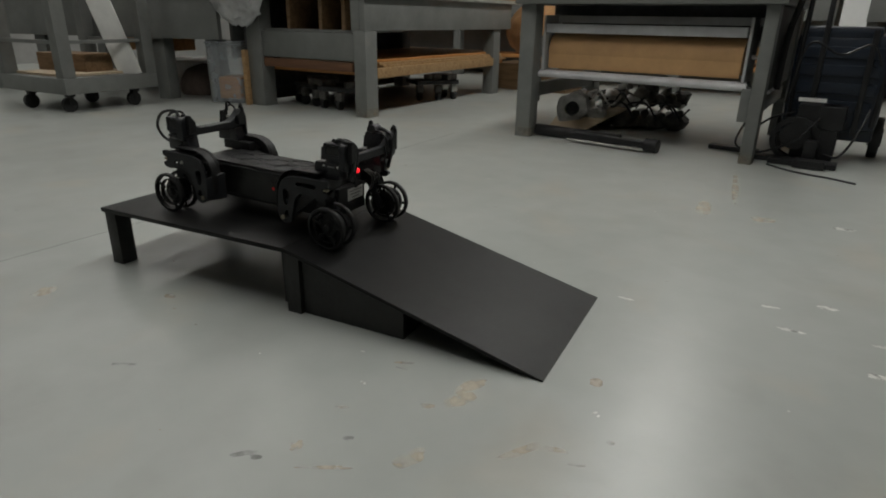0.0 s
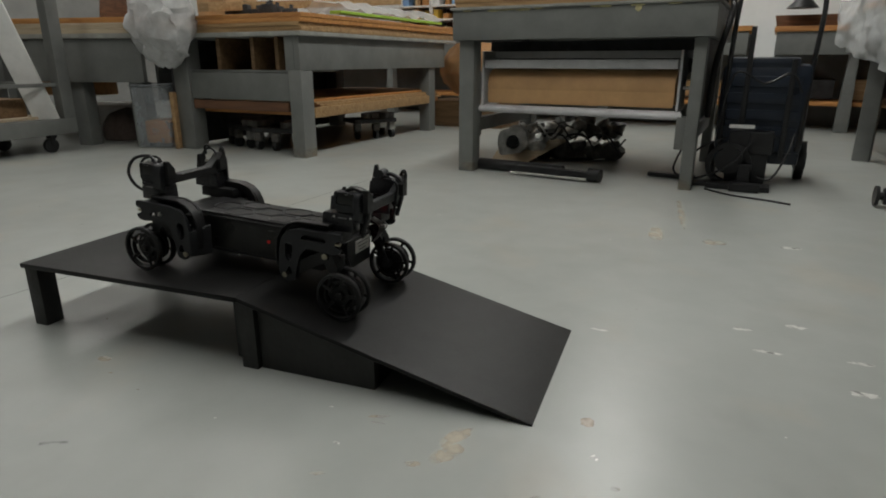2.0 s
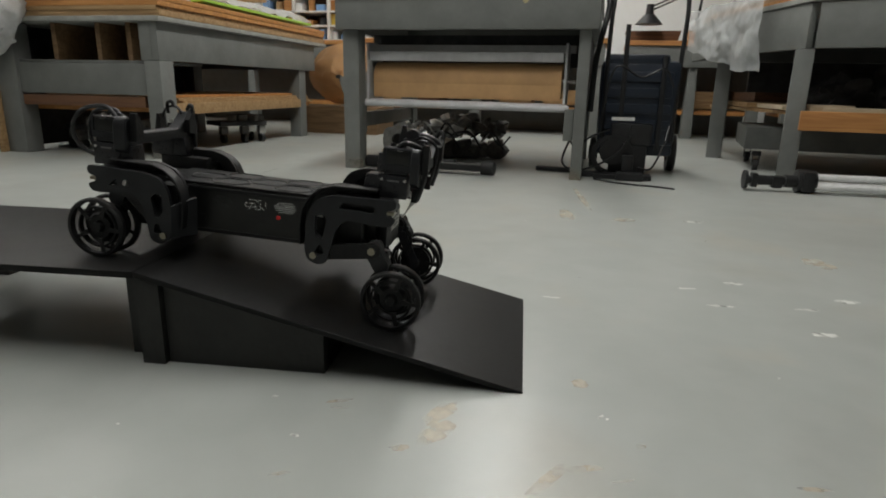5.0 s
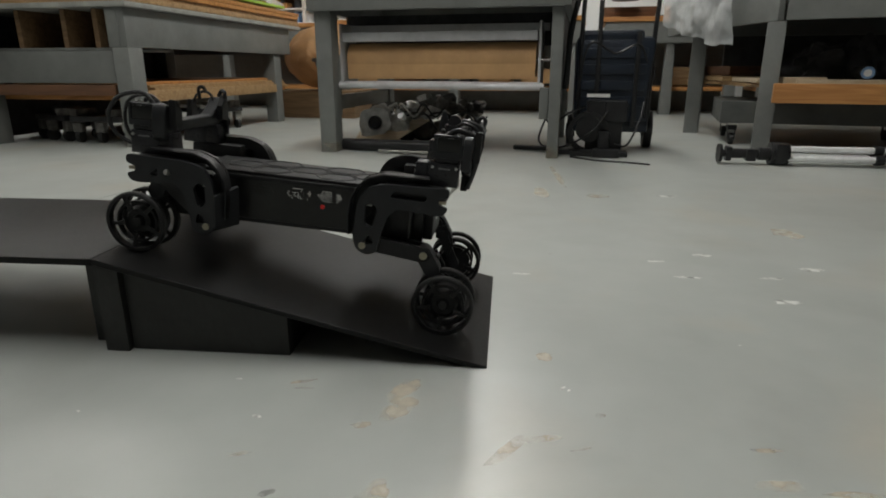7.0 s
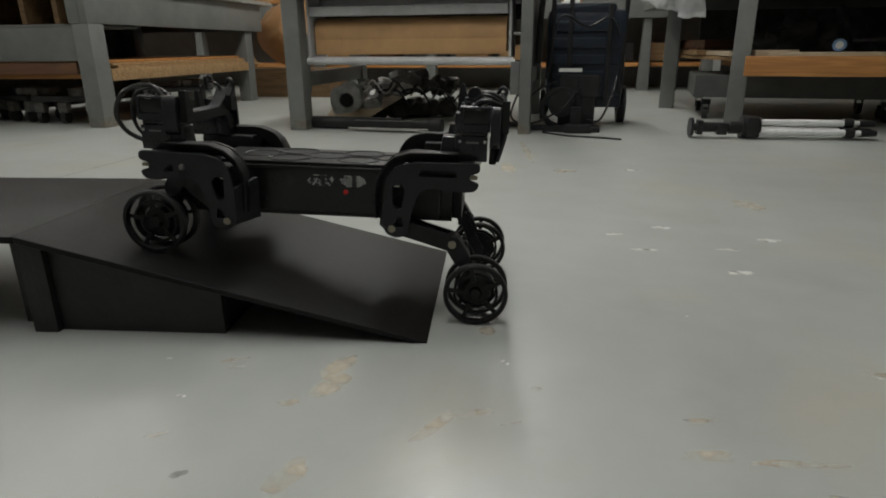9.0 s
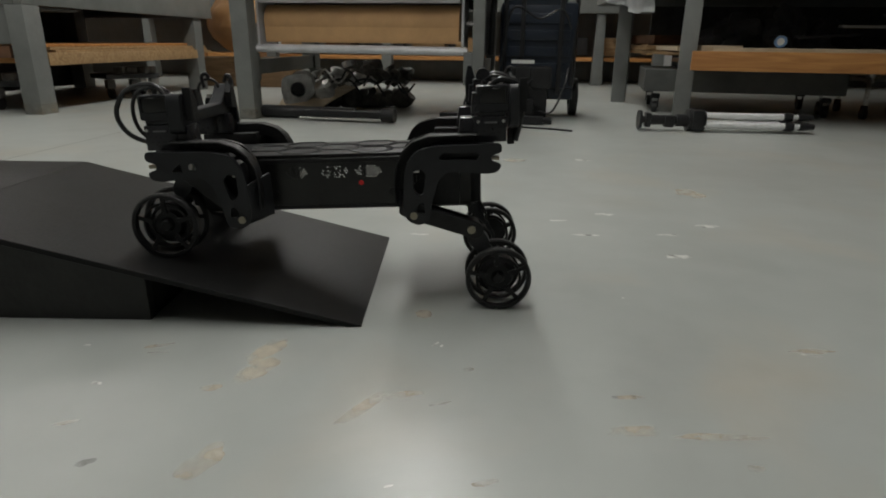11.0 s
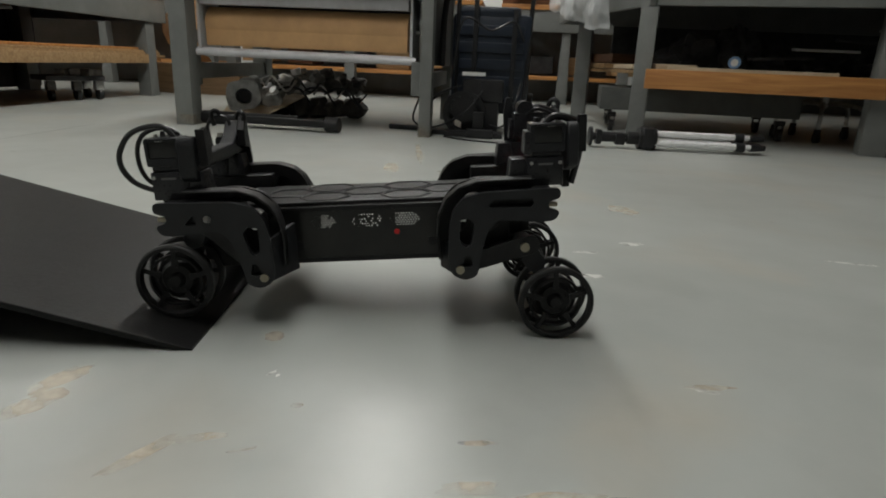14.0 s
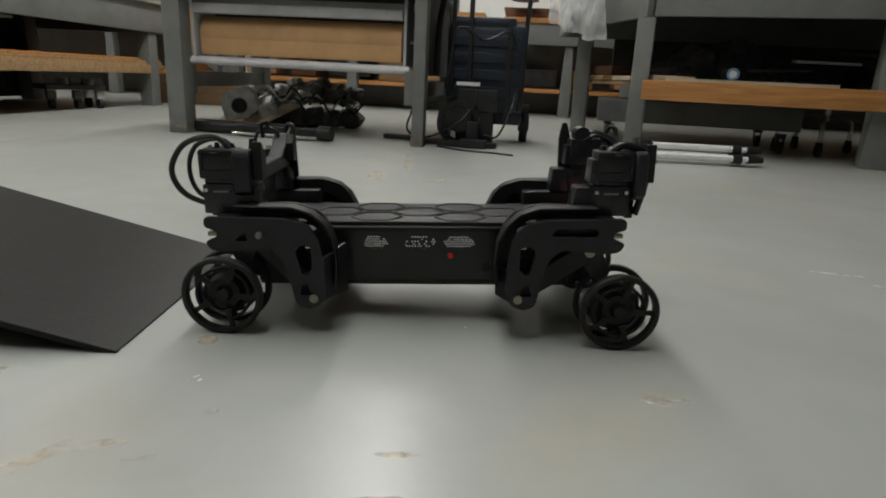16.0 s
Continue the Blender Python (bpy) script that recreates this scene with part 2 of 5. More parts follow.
def add_tube(bm, pts, r, seg=8, smooth=8):
    ps = smooth_path(pts, smooth) if smooth else [Vector(p) for p in pts]
    rings = []
    ref = Vector((0.3, 0.5, 0.81))
    for i, p in enumerate(ps):
        d = (ps[min(i + 1, len(ps) - 1)] - ps[max(i - 1, 0)]).normalized()
        u = d.cross(ref)
        if u.length < 0.05:
            u = d.cross(Vector((1, 0, 0)))
        u.normalize()
        w = d.cross(u)
        rings.append([bm.verts.new(p + r * (math.cos(a) * u + math.sin(a) * w)) for a in [2 * math.pi * k / seg for k in range(seg)]])
    for a, b in zip(rings, rings[1:]):
        for k in range(seg):
            bm.faces.new((a[k], a[(k + 1) % seg], b[(k + 1) % seg], b[k]))
    bm.faces.new(rings[0][::-1])
    bm.faces.new(rings[-1])
    return bm


def add_hoop(bm, c, r0, r1, w, seg=40):
    """A flat band round the y axis, from radius r0 to r1, w wide."""
    vs = []
    for k in range(seg):
        a = 2 * math.pi * k / seg
        s, co = math.sin(a), math.cos(a)
        vs.append([bm.verts.new((c[0] + r * co, c[1] + y, c[2] + r * s)) for r, y in ((r0, -w / 2), (r1 - 0.001, -w / 2), (r1, -w / 2 + 0.001), (r1, w / 2 - 0.001), (r1 - 0.001, w / 2), (r0, w / 2))])
    fs = []
    for k in range(seg):
        a, b = vs[k], vs[(k + 1) % seg]
        for j in range(6):
            fs.append(bm.faces.new((a[j], a[(j + 1) % 6], b[(j + 1) % 6], b[j])))
    bmesh.ops.recalc_face_normals(bm, faces=fs)
    return bm


def mesh_of(name, bm, material, angle=35):
    me = bpy.data.meshes.new(name)
    bmesh.ops.recalc_face_normals(bm, faces=bm.faces)
    bm.to_mesh(me)
    bm.free()
    me.materials.append(material)
    for p in me.polygons:
        p.use_smooth = True
    me.set_sharp_from_angle(angle=radians(angle))
    return me


def part(name, bm, material, parent, label=""):
    ob = new(name, mesh_of(name, bm, material))
    ob.parent = parent
    return tagged(ob, label)


def thing(name, label, category, at=(0, 0, 0), rz=0, group="", kind=""):
    ob = new(name)
    ob.empty_display_size = 0.1
    ob.matrix_basis = pose(*at, 0, 0, rz)
    return tagged(ob, label, category, group, kind)


def solid(name, bm, material, label, category="", group="", kind="", at=(0, 0, 0), rz=0, angle=35):
    ob = new(name, mesh_of(name, bm, material, angle))
    ob.matrix_basis = pose(*at, 0, 0, rz)
    return tagged(ob, label, category, group, kind)


def B():
    return bmesh.new()


def box(c, size, bevel=0.003, rot=None, taper=None):
    return add_box(B(), c, size, bevel, rot, taper)


def span(x0, x1, y0, y1, z0, z1, bevel=0.003):
    return box(((x0 + x1) / 2, (y0 + y1) / 2, (z0 + z1) / 2), (x1 - x0, y1 - y0, z1 - z0), bevel)


def crumple(nu, nv, f, amount, freq, seed, thick=0.0015):
    """A creased sheet: f maps (u, v) to a place; folds push it about."""
    bm = B()
    grid = []
    for i in range(nu + 1):
        row = []
        for j in range(nv + 1):
            p = Vector(f(i / nu, j / nv))
            q = p * freq + Vector((seed, seed * 2, seed * 3))
            d = noise.noise_vector(q) * amount + noise.noise_vector(q * 2.7) * amount * 0.45
            r = abs(noise.noise(q * 1.6)) * amount
            row.append(bm.verts.new(p + d + Vector((0, -r, 0))))
        grid.append(row)
    for i in range(nu):
        for j in range(nv):
            bm.faces.new((grid[i][j], grid[i + 1][j], grid[i + 1][j + 1], grid[i][j + 1]))
    bmesh.ops.solidify(bm, geom=list(bm.faces), thickness=thick)
    return bm


# ---- the room ----
X0, X1, Y0, Y1 = -8.0, 7.0, -5.0, 6.3
bm = B()
bmesh.ops.create_grid(bm, x_segments=30, y_segments=24, size=0.5, matrix=Matrix.Translation(((X0 + X1) / 2, (Y0 + Y1) / 2, 0)) @ Matrix.Diagonal((X1 - X0, Y1 - Y0, 1, 1)))
floor = solid("floor", bm, FLOOR, "worn glossy grey painted concrete floor with chips", "floor", kind="structure")
solid("ceiling", span(X0 - 0.2, X1 + 0.2, Y0 - 0.2, Y1 + 0.2, CEIL, CEIL + 0.2, 0), CEILING, "out-of-view grey ceiling, toned to set the bounced fill", "ceiling", kind="structure")
solid("wall_north", span(X0 - 0.2, X1 + 0.2, Y1, Y1 + 0.2, 0, CEIL, 0), WALL, "plain white painted workshop wall", "wall", kind="structure")
# south, west and east walls are added out of view to limit bounced light
solid("wall_south", span(X0 - 0.2, X1 + 0.2, Y0 - 0.2, Y0, 0, CEIL, 0), SIDE_WALL, "added out-of-view wall, grey to cut bounced light", "wall", kind="structure")
solid("wall_west", span(X0 - 0.2, X0, Y0, Y1, 0, CEIL, 0), SIDE_WALL, "added out-of-view wall, grey to cut bounced light", "wall", kind="structure")
solid("wall_east", span(X1, X1 + 0.2, Y0, Y1, 0, CEIL, 0), SIDE_WALL, "added out-of-view wall, grey to cut bounced light", "wall", kind="structure")


def ceiling_light(x, start, end, watts):
    at = pose(0, 0, 0, 0, 0, ROW_TURN) @ Vector((x, (start + end) / 2, CEIL))
    t = thing("ceiling_light", "long white row of fluorescent tubes on the ceiling", "ceiling light", tuple(at), ROW_TURN, group="ceiling lights")
    h = (end - start) / 2
    part("frame", span(-0.16, 0.16, -h - 0.04, h + 0.04, -0.09, -0.002, 0.01), WHITE, t)
    n = 5
    for k in range(n):
        a = -h + 2 * h * k / n
        part("diffuser", span(-0.11, 0.11, a + 0.02, a + 2 * h / n - 0.02, -0.115, -0.092, 0.008), DIFFUSER, t, "glowing diffuser")
    la = bpy.data.lights.new("tube_light", "AREA")
    la.shape, la.size, la.size_y, la.energy, la.color = "RECTANGLE", 0.20, 2 * h, watts, (0.985, 0.985, 0.945)
    lo = new("tube_light", la)
    lo.parent = t
    lo.location = (0, 0, -0.13)


for row in LAMPS:
    ceiling_light(*row)


# ---- the ramp ----
RZ = 7.24
TOP, RUN, WIDE, DECK = 0.141, 0.556, 0.380, 1.118
SLOPE = TOP / RUN


def ramp_thing():
    t = thing("ramp", "matte black wooden ramp sloping from platform to floor", "ramp", rz=RZ)
    th = 0.009
    part("slope_panel", add_prism(B(), [(-RUN, TOP), (0.0, 0.0025), (0.0, 0.0), (-0.02, 0.0), (-RUN, TOP - th)], "y", 0, WIDE, 0.0008), RAMP, t, "matte black sloping panel")
    k = SLOPE
    for y in (0.012, WIDE - 0.030):
        part("side_panel", add_prism(B(), [(-RUN + 0.036, 0), (-0.283, 0), (-0.283, 0.283 * k - 0.011), (-RUN + 0.036, (RUN - 0.036) * k - 0.011)], "y", y, y + 0.018, 0.0008), RAMP_SIDE, t)
    part("end_panel", span(-0.301, -0.2835, 0.031, WIDE - 0.031, 0, 0.283 * k - 0.012, 0.001), RAMP_SIDE, t)
    for y in (0.002, WIDE - 0.042):
        part("post", span(-RUN, -RUN + 0.035, y, y + 0.04, 0, TOP - 0.011, 0.001), RAMP_SIDE, t)
    return t


def platform_thing():
    t = thing("platform", "low black wooden platform on short square legs", "platform", rz=RZ)
    part("deck", span(-DECK, -RUN - 0.0015, 0, WIDE, TOP - 0.010, TOP, 0.001), RAMP, t, "thin matte black deck panel")
    for y in (0.004, WIDE - 0.044):
        part("leg", span(-DECK + 0.006, -DECK + 0.042, y, y + 0.04, 0, TOP - 0.0105, 0.001), RAMP_SIDE, t)
        part("leg", span(-RUN - 0.036, -RUN - 0.002, y + 0.03, y + 0.06, 0, TOP - 0.0105, 0.001), RAMP_SIDE, t)
    return t


ramp_thing()
platform_thing()


# ---- the robot ----
WHEEL_R = 0.0455
LANE = 0.190


def mirrored(pts, sx):
    return [(sx * x, z) for x, z in pts]


def bar_on(bm, p, q, w, y0, y1, bevel=0.0008):
    """A flat link of width w in the xz plane from p to q with round ends, between y0 and y1."""
    p, q = Vector((p[0], p[1])), Vector((q[0], q[1]))
    d = (q - p).normalized()
    a0 = math.atan2(d.y, d.x)
    pts = []
    for k in range(9):
        a = a0 - math.pi / 2 + math.pi * k / 8
        pts.append((q.x + w / 2 * math.cos(a), q.y + w / 2 * math.sin(a)))
    for k in range(9):
        a = a0 + math.pi / 2 + math.pi * k / 8
        pts.append((p.x + w / 2 * math.cos(a), p.y + w / 2 * math.sin(a)))
    return add_prism(bm, pts, "y", y0, y1, bevel)


def plate_with_slots(outline, slots, y0, y1):
    """A cut plate: an outline with openings right through it."""
    bm = B()
    loops = [outline] + slots
    edges = []
    for pts in loops:
        vs = [bm.verts.new((p[0], y0, p[1])) for p in pts]
        edges += [bm.edges.new((vs[i], vs[(i + 1) % len(vs)])) for i in range(len(vs))]
    bmesh.ops.triangle_fill(bm, use_beauty=True, use_dissolve=False, edges=edges, normal=(0, -1, 0))
    out = bmesh.ops.extrude_face_region(bm, geom=list(bm.faces))
    for v in out["geom"]:
        if isinstance(v, bmesh.types.BMVert):
            v.co.y = y1
    return bm


def rounded(pts, r=0.006, n=4):
    """A polygon with its corners rounded."""
    out = []
    m = len(pts)
    for i in range(m):
        p0, p1, p2 = Vector(pts[i - 1]), Vector(pts[i]), Vector(pts[(i + 1) % m])
        a = (p0 - p1)
        b = (p2 - p1)
        rr = min(r, a.length * 0.45, b.length * 0.45)
        a, b = p1 + a.normalized() * rr, p1 + b.normalized() * rr
        for k in range(n + 1):
            u = k / n
            q = (1 - u) ** 2 * a + 2 * u * (1 - u) * p1 + u * u * b
            out.append((q.x, q.y))
    return out


PLATE_OUTLINE = [(0.103, 0.010), (0.108, -0.006), (0.124, -0.013), (0.140, -0.008), (0.146, 0.020), (0.154, 0.047), (0.168, 0.060), (0.226, 0.056),
                 (0.240, 0.058), (0.246, 0.068), (0.231, 0.073), (0.231, 0.080), (0.246, 0.084), (0.245, 0.096), (0.150, 0.094), (0.124, 0.088), (0.110, 0.072), (0.105, 0.050)]
PLATE_OUTLINE = [(0.105 + (x - 0.105) * 0.93, z) for x, z in PLATE_OUTLINE]
SLOT_LONG = [(0.152, 0.076), (0.158, 0.085), (0.202, 0.085), (0.206, 0.080), (0.202, 0.075)]
SLOT_NOTCH = [(0.188, 0.068), (0.190, 0.080), (0.203, 0.069)]
SLOT_UP = [(0.118, 0.036), (0.118, 0.062), (0.130, 0.064), (0.136, 0.056), (0.130, 0.030), (0.124, 0.028)]
SLOT_LOW = [(0.119, 0.004), (0.124, 0.018), (0.130, 0.018), (0.133, 0.004)]


def open_bracket(t, sx, sy):
    """The servo mount without its servo: an upright ear, a rear cheek and a short looped lead."""
    ear = [(0.176, 0.108), (0.178, 0.154), (0.184, 0.166), (0.195, 0.166), (0.203, 0.146), (0.216, 0.126), (0.222, 0.108)]
    part("ear", add_prism(B(), mirrored(rounded(ear, 0.003, 3), sx), "y", sy * 0.094, sy * 0.088, 0.0008), PLATE, t, "dark grey upright ear")
    ck = [(0.226, 0.122), (0.230, 0.164), (0.235, 0.164), (0.240, 0.122)]
    part("cheek", add_prism(B(), mirrored(ck, sx), "y", sy * 0.062, sy * 0.084, 0.0008), BLACK, t)
    cyl = B()
    add_cyl(cyl, (sx * 0.207, sy * 0.066, 0.143), (sx * 0.207, sy * 0.088, 0.143), 0.011, 18)
    part("motor", cyl, SERVO, t)
    st = B()
    add_box(st, (sx * 0.209, sy * 0.0645, 0.153), (0.009, 0.003, 0.006), 0.0008)
    part("connector", st, STEEL, t, "bright connector")
    lead = B()
    add_tube(lead, [(sx * 0.232, sy * 0.074, 0.155), (sx * 0.226, sy * 0.078, 0.172), (sx * 0.212, sy * 0.080, 0.178), (sx * 0.200, sy * 0.080, 0.170), (sx * 0.198, sy * 0.078, 0.150)], 0.0024, 7, 6)
    part("lead", lead, CABLE, t)
    kn = B()
    add_tube(kn, [(sx * 0.218, sy * 0.072, 0.165), (sx * 0.220, sy * 0.072, 0.182), (sx * 0.214, sy * 0.074, 0.186), (sx * 0.210, sy * 0.076, 0.180)], 0.003, 7, 4)
    part("knob", kn, BLACK, t)


def corner_module(t, sx, sy):
    """One corner: outer cut plate, inner arch, hip housing, two stacked servos, cables, knee bolts."""
    def yy(a):
        return sy * a
    part("hip_plate", plate_with_slots(mirrored(rounded(PLATE_OUTLINE, 0.006), sx), [mirrored(rounded(s, 0.003, 3), sx) for s in ((SLOT_LONG if sx > 0 else SLOT_NOTCH), SLOT_UP, SLOT_LOW)], yy(0.118), yy(0.111)), PLATE, t, "dark grey cut side plate with slots")
    inner = [(0.094, 0.004), (0.112, 0.000), (0.128, 0.030), (0.150, 0.060), (0.226, 0.064), (0.226, 0.098), (0.196, 0.105), (0.140, 0.107), (0.112, 0.098), (0.098, 0.078), (0.093, 0.050)]
    part("inner_plate", plate_with_slots(mirrored(rounded(inner, 0.010, 5), sx), [mirrored(rounded([(0.108, 0.03), (0.110, 0.07), (0.130, 0.088), (0.190, 0.090), (0.190, 0.076), (0.145, 0.070), (0.125, 0.045)], 0.005), sx)], yy(0.088), yy(0.082)), BLACK, t)
    outer = [(0.092, 0.012), (0.0905, 0.040), (0.093, 0.066), (0.103, 0.086), (0.118, 0.099), (0.140, 0.106), (0.205, 0.107)]
    under = [(0.205, 0.1045), (0.1405, 0.1035), (0.1197, 0.0967), (0.1053, 0.0842), (0.0955, 0.0652), (0.093, 0.040), (0.0945, 0.012)]
    part("arch_fender", add_prism(B(), mirrored(outer + under, sx), "y", yy(0.109), yy(0.089), 0.0006), BLACK, t, "thin black arched fender")
    gs = B()
    q = [(sx * 0.108, yy(0.111)), (sx * 0.128, yy(0.111)), (sx * 0.104, yy(0.083)), (sx * 0.094, yy(0.083))]
    add_prism(gs, q, "z", -0.006, 0.030, 0.001)
    part("gusset", gs, PLATE, t)
    hip = B()
    add_box(hip, (sx * 0.185, yy(0.084), 0.083), (0.085, 0.046, 0.022), 0.003)
    add_box(hip, (sx * 0.150, yy(0.072), 0.040), (0.060, 0.030, 0.066), 0.004)
    add_cyl(hip, (sx * 0.116, yy(0.060), 0.008), (sx * 0.116, yy(0.110), 0.008), 0.011)
    part("hip_housing", hip, BLACK, t)
    bolts = B()
    add_cyl(bolts, (sx * 0.117, yy(0.110), 0.001), (sx * 0.117, yy(0.1205), 0.001), 0.0052, 12)
    part("pivot_bolt", bolts, BRASS, t, "worn brass-coloured pivot bolt")
    bolts = B()
    add_box(bolts, (sx * 0.2275, yy(0.1135), 0.0765), (0.010, 0.008, 0.005), 0.001)
    part("end_clip", bolts, BRASS, t, "worn brass-coloured clip")
    if sx < 0:
        web = B()
        add_prism(web, [(sx * 0.1035, yy(0.1165)), (sx * 0.109, yy(0.1165)), (sx * 0.088, yy(0.080)), (sx * 0.083, yy(0.080))], "z", -0.002, 0.058, 0.001)
        for v in web.verts:
            if v.co.z > 0.05 and abs(v.co.y) > 0.1:
                v.co.z -= 0.010
        part("side_web", web, PLATE, t, "dark grey slanting web")
        pn = B()
        add_cyl(pn, (sx * 0.171, yy(0.110), 0.072), (sx * 0.175, yy(0.121), 0.076), 0.0042, 12)
        part("bright_pin", pn, STEEL, t, "bright steel pin")
    pin = B()
    add_cyl(pin, (sx * 0.110, yy(0.108), 0.060), (sx * 0.126, yy(0.108), 0.060), 0.0022, 8)
    part("bright_pin", pin, STEEL, t, "bright steel pin")
    # servos
    low = B()
    add_box(low, (sx * 0.2220, yy(0.0760), 0.1105), (0.044, 0.028, 0.034), 0.002)
    add_box(low, (sx * 0.1910, yy(0.0740), 0.1105), (0.026, 0.030, 0.032), 0.003, None, (0.7, 1))
    s1 = part("lower_servo", low, SERVO, t, "black boxed servo motor")
    for dx in (-0.017, 0.017):
        sc = B()
        add_cyl(sc, (sx * (0.223 + dx), yy(0.0890), 0.121), (sx * (0.223 + dx), yy(0.0915), 0.121), 0.0022, 8)
        part("screw", sc, STEEL, s1, "bright screw head")
    part("label_strip", box((sx * 0.2230, yy(0.0904), 0.1195), (0.017, 0.0012, 0.0022), 0), INK, s1, "grey printed strip")
    if sx < 0 and sy > 0:
        open_bracket(t, sx, sy)
        return
    up = B()
    add_box(up, (sx * 0.2250, yy(0.0740), 0.1310), (0.036, 0.024, 0.008), 0.003)
    add_box(up, (sx * 0.2255, yy(0.0730), 0.1500), (0.042, 0.028, 0.034), 0.0025)
    add_box(up, (sx * 0.2020, yy(0.0760), 0.145), (0.010, 0.026, 0.026), 0.001, None, (0.6, 1))
    s2 = part("upper_servo", up, SERVO, t, "black boxed servo motor")
    fr = plate_with_slots(rounded([(sx * 0.205, 0.134), (sx * 0.246, 0.134), (sx * 0.246, 0.166), (sx * 0.205, 0.166)], 0.003, 3), [rounded([(sx * 0.210, 0.1435), (sx * 0.2425, 0.1435), (sx * 0.2425, 0.1635), (sx * 0.210, 0.1635)], 0.001, 2)], yy(0.0895), yy(0.0865))
    part("servo_cover", fr, PLATE, s2, "dark grey servo cover")
    part("servo_face", box((sx * 0.2262, yy(0.0874), 0.1535), (0.032, 0.0012, 0.019), 0.0004), CHASSIS, s2)
    part("face_light", box((sx * 0.2290, yy(0.0884), 0.1640), (0.008, 0.0016, 0.002), 0), STEEL, s2, "bright connector edge")
    for k, (dx, h, r) in enumerate(((0.215, 0.172, 0.0045), (0.223, 0.1705, 0.003), (0.231, 0.173, 0.0036), (0.238, 0.170, 0.003))):
        cn = B()
        add_cyl(cn, (sx * dx, yy(0.068 + 0.004 * (k % 2)), 0.1665), (sx * dx, yy(0.068 + 0.004 * (k % 2)), h), r, 10, r * 0.7)
        part("fitting", cn, (BLACK, STEEL)[k % 2], s2)
    # cables arching over the end
    for i, (dy, out, hi) in enumerate(((0.009, 0.048, 0.010), (-0.008, 0.036, 0.006))):
        cb = B()
        y = 0.068 + dy
        x = 0.234
        if sx > 0:
            pts = [(x - 0.012, y, 0.164), (x + 0.004, y, 0.169 + 0.5 * hi), (x + 0.017 + out * 0.3, y - 0.004, 0.157 + 0.5 * hi), (x + 0.018 + out * 0.3, y - 0.006, 0.130), (x + 0.018 + out * 0.1, y - 0.004, 0.092 + 0.004 * i)]
        else:
            pts = [(x - 0.022, y, 0.164), (x - 0.004, y, 0.170 + hi), (x + out * 0.55, y + 0.010, 0.165 + 0.8 * hi), (x + out * 0.9, y + 0.012 - 0.006 * i, 0.144), (x + out * 0.7, y + 0.006, 0.116), (x + 0.006, y - 0.008, 0.098)]
        add_tube(cb, [(sx * a, sy * b, c) for a, b, c in pts], (0.0028 if i else 0.0033) if sx < 0 else (0.0026 if i else 0.0042), 7, 6)
        part("cable", cb, CABLE, t)
    if sx > 0 and sy > 0:
        part("ear", add_prism(B(), rounded([(0.194, 0.108), (0.193, 0.165), (0.197, 0.187), (0.203, 0.187), (0.209, 0.165), (0.213, 0.108)], 0.003, 3), "y", 0.086, 0.093, 0.0008), PLATE, t, "dark grey upright ear")
        mt = B()
        add_cyl(mt, (0.220, 0.060, 0.172), (0.220, 0.086, 0.172), 0.011, 18)
        add_cyl(mt, (0.220, 0.086, 0.172), (0.220, 0.090, 0.172), 0.006, 12)
        part("motor", mt, SERVO, t)
    gl = B()
    add_box(gl, (sx * (0.252 if sx > 0 else 0.240), yy(0.0620), 0.097), (0.010, 0.010, 0.022), 0.002)
    part("cable_clamp", gl, BLACK, t)


def saddle(t, sx):
    """The cross beam that joins the left and right servo stacks."""
    u = [(-0.098, 0.118), (-0.098, 0.157), (-0.093, 0.168), (-0.083, 0.168), (-0.072, 0.158), (-0.048, 0.143), (0.048, 0.143), (0.072, 0.158), (0.083, 0.170), (0.093, 0.170), (0.098, 0.157), (0.098, 0.118), (0.070, 0.108), (0.058, 0.126), (-0.058, 0.126), (-0.070, 0.108)]
    xa, xb = (0.2475, 0.2605) if sx > 0 else (-0.2065, -0.186)
    hx = 0.2675 if sx > 0 else -0.1800
    part("cross_beam", add_prism(B(), rounded(u, 0.006, 3), "x", xa, xb, 0.0015), PLATE, t, "dark grey saddle-shaped cross beam")
    for sy in (-1, 1):
        rb = B()
        add_prism(rb, [(sy * 0.066, 0.158), (sy * 0.080, 0.175), (sy * 0.086, 0.175), (sy * 0.086, 0.132), (sy * 0.066, 0.136)], "x", hx - 0.0062, hx + 0.0042, 0.0008)
        if sy > 0:
            add_tube(rb, [(hx, sy * 0.078, 0.164), (hx + 0.002, sy * 0.080, 0.178), (hx - 0.005, sy * 0.084, 0.182), (hx - 0.011, sy * 0.086, 0.172)], 0.0034, 7, 5)
        part("beam_horn", rb, BLACK, t)


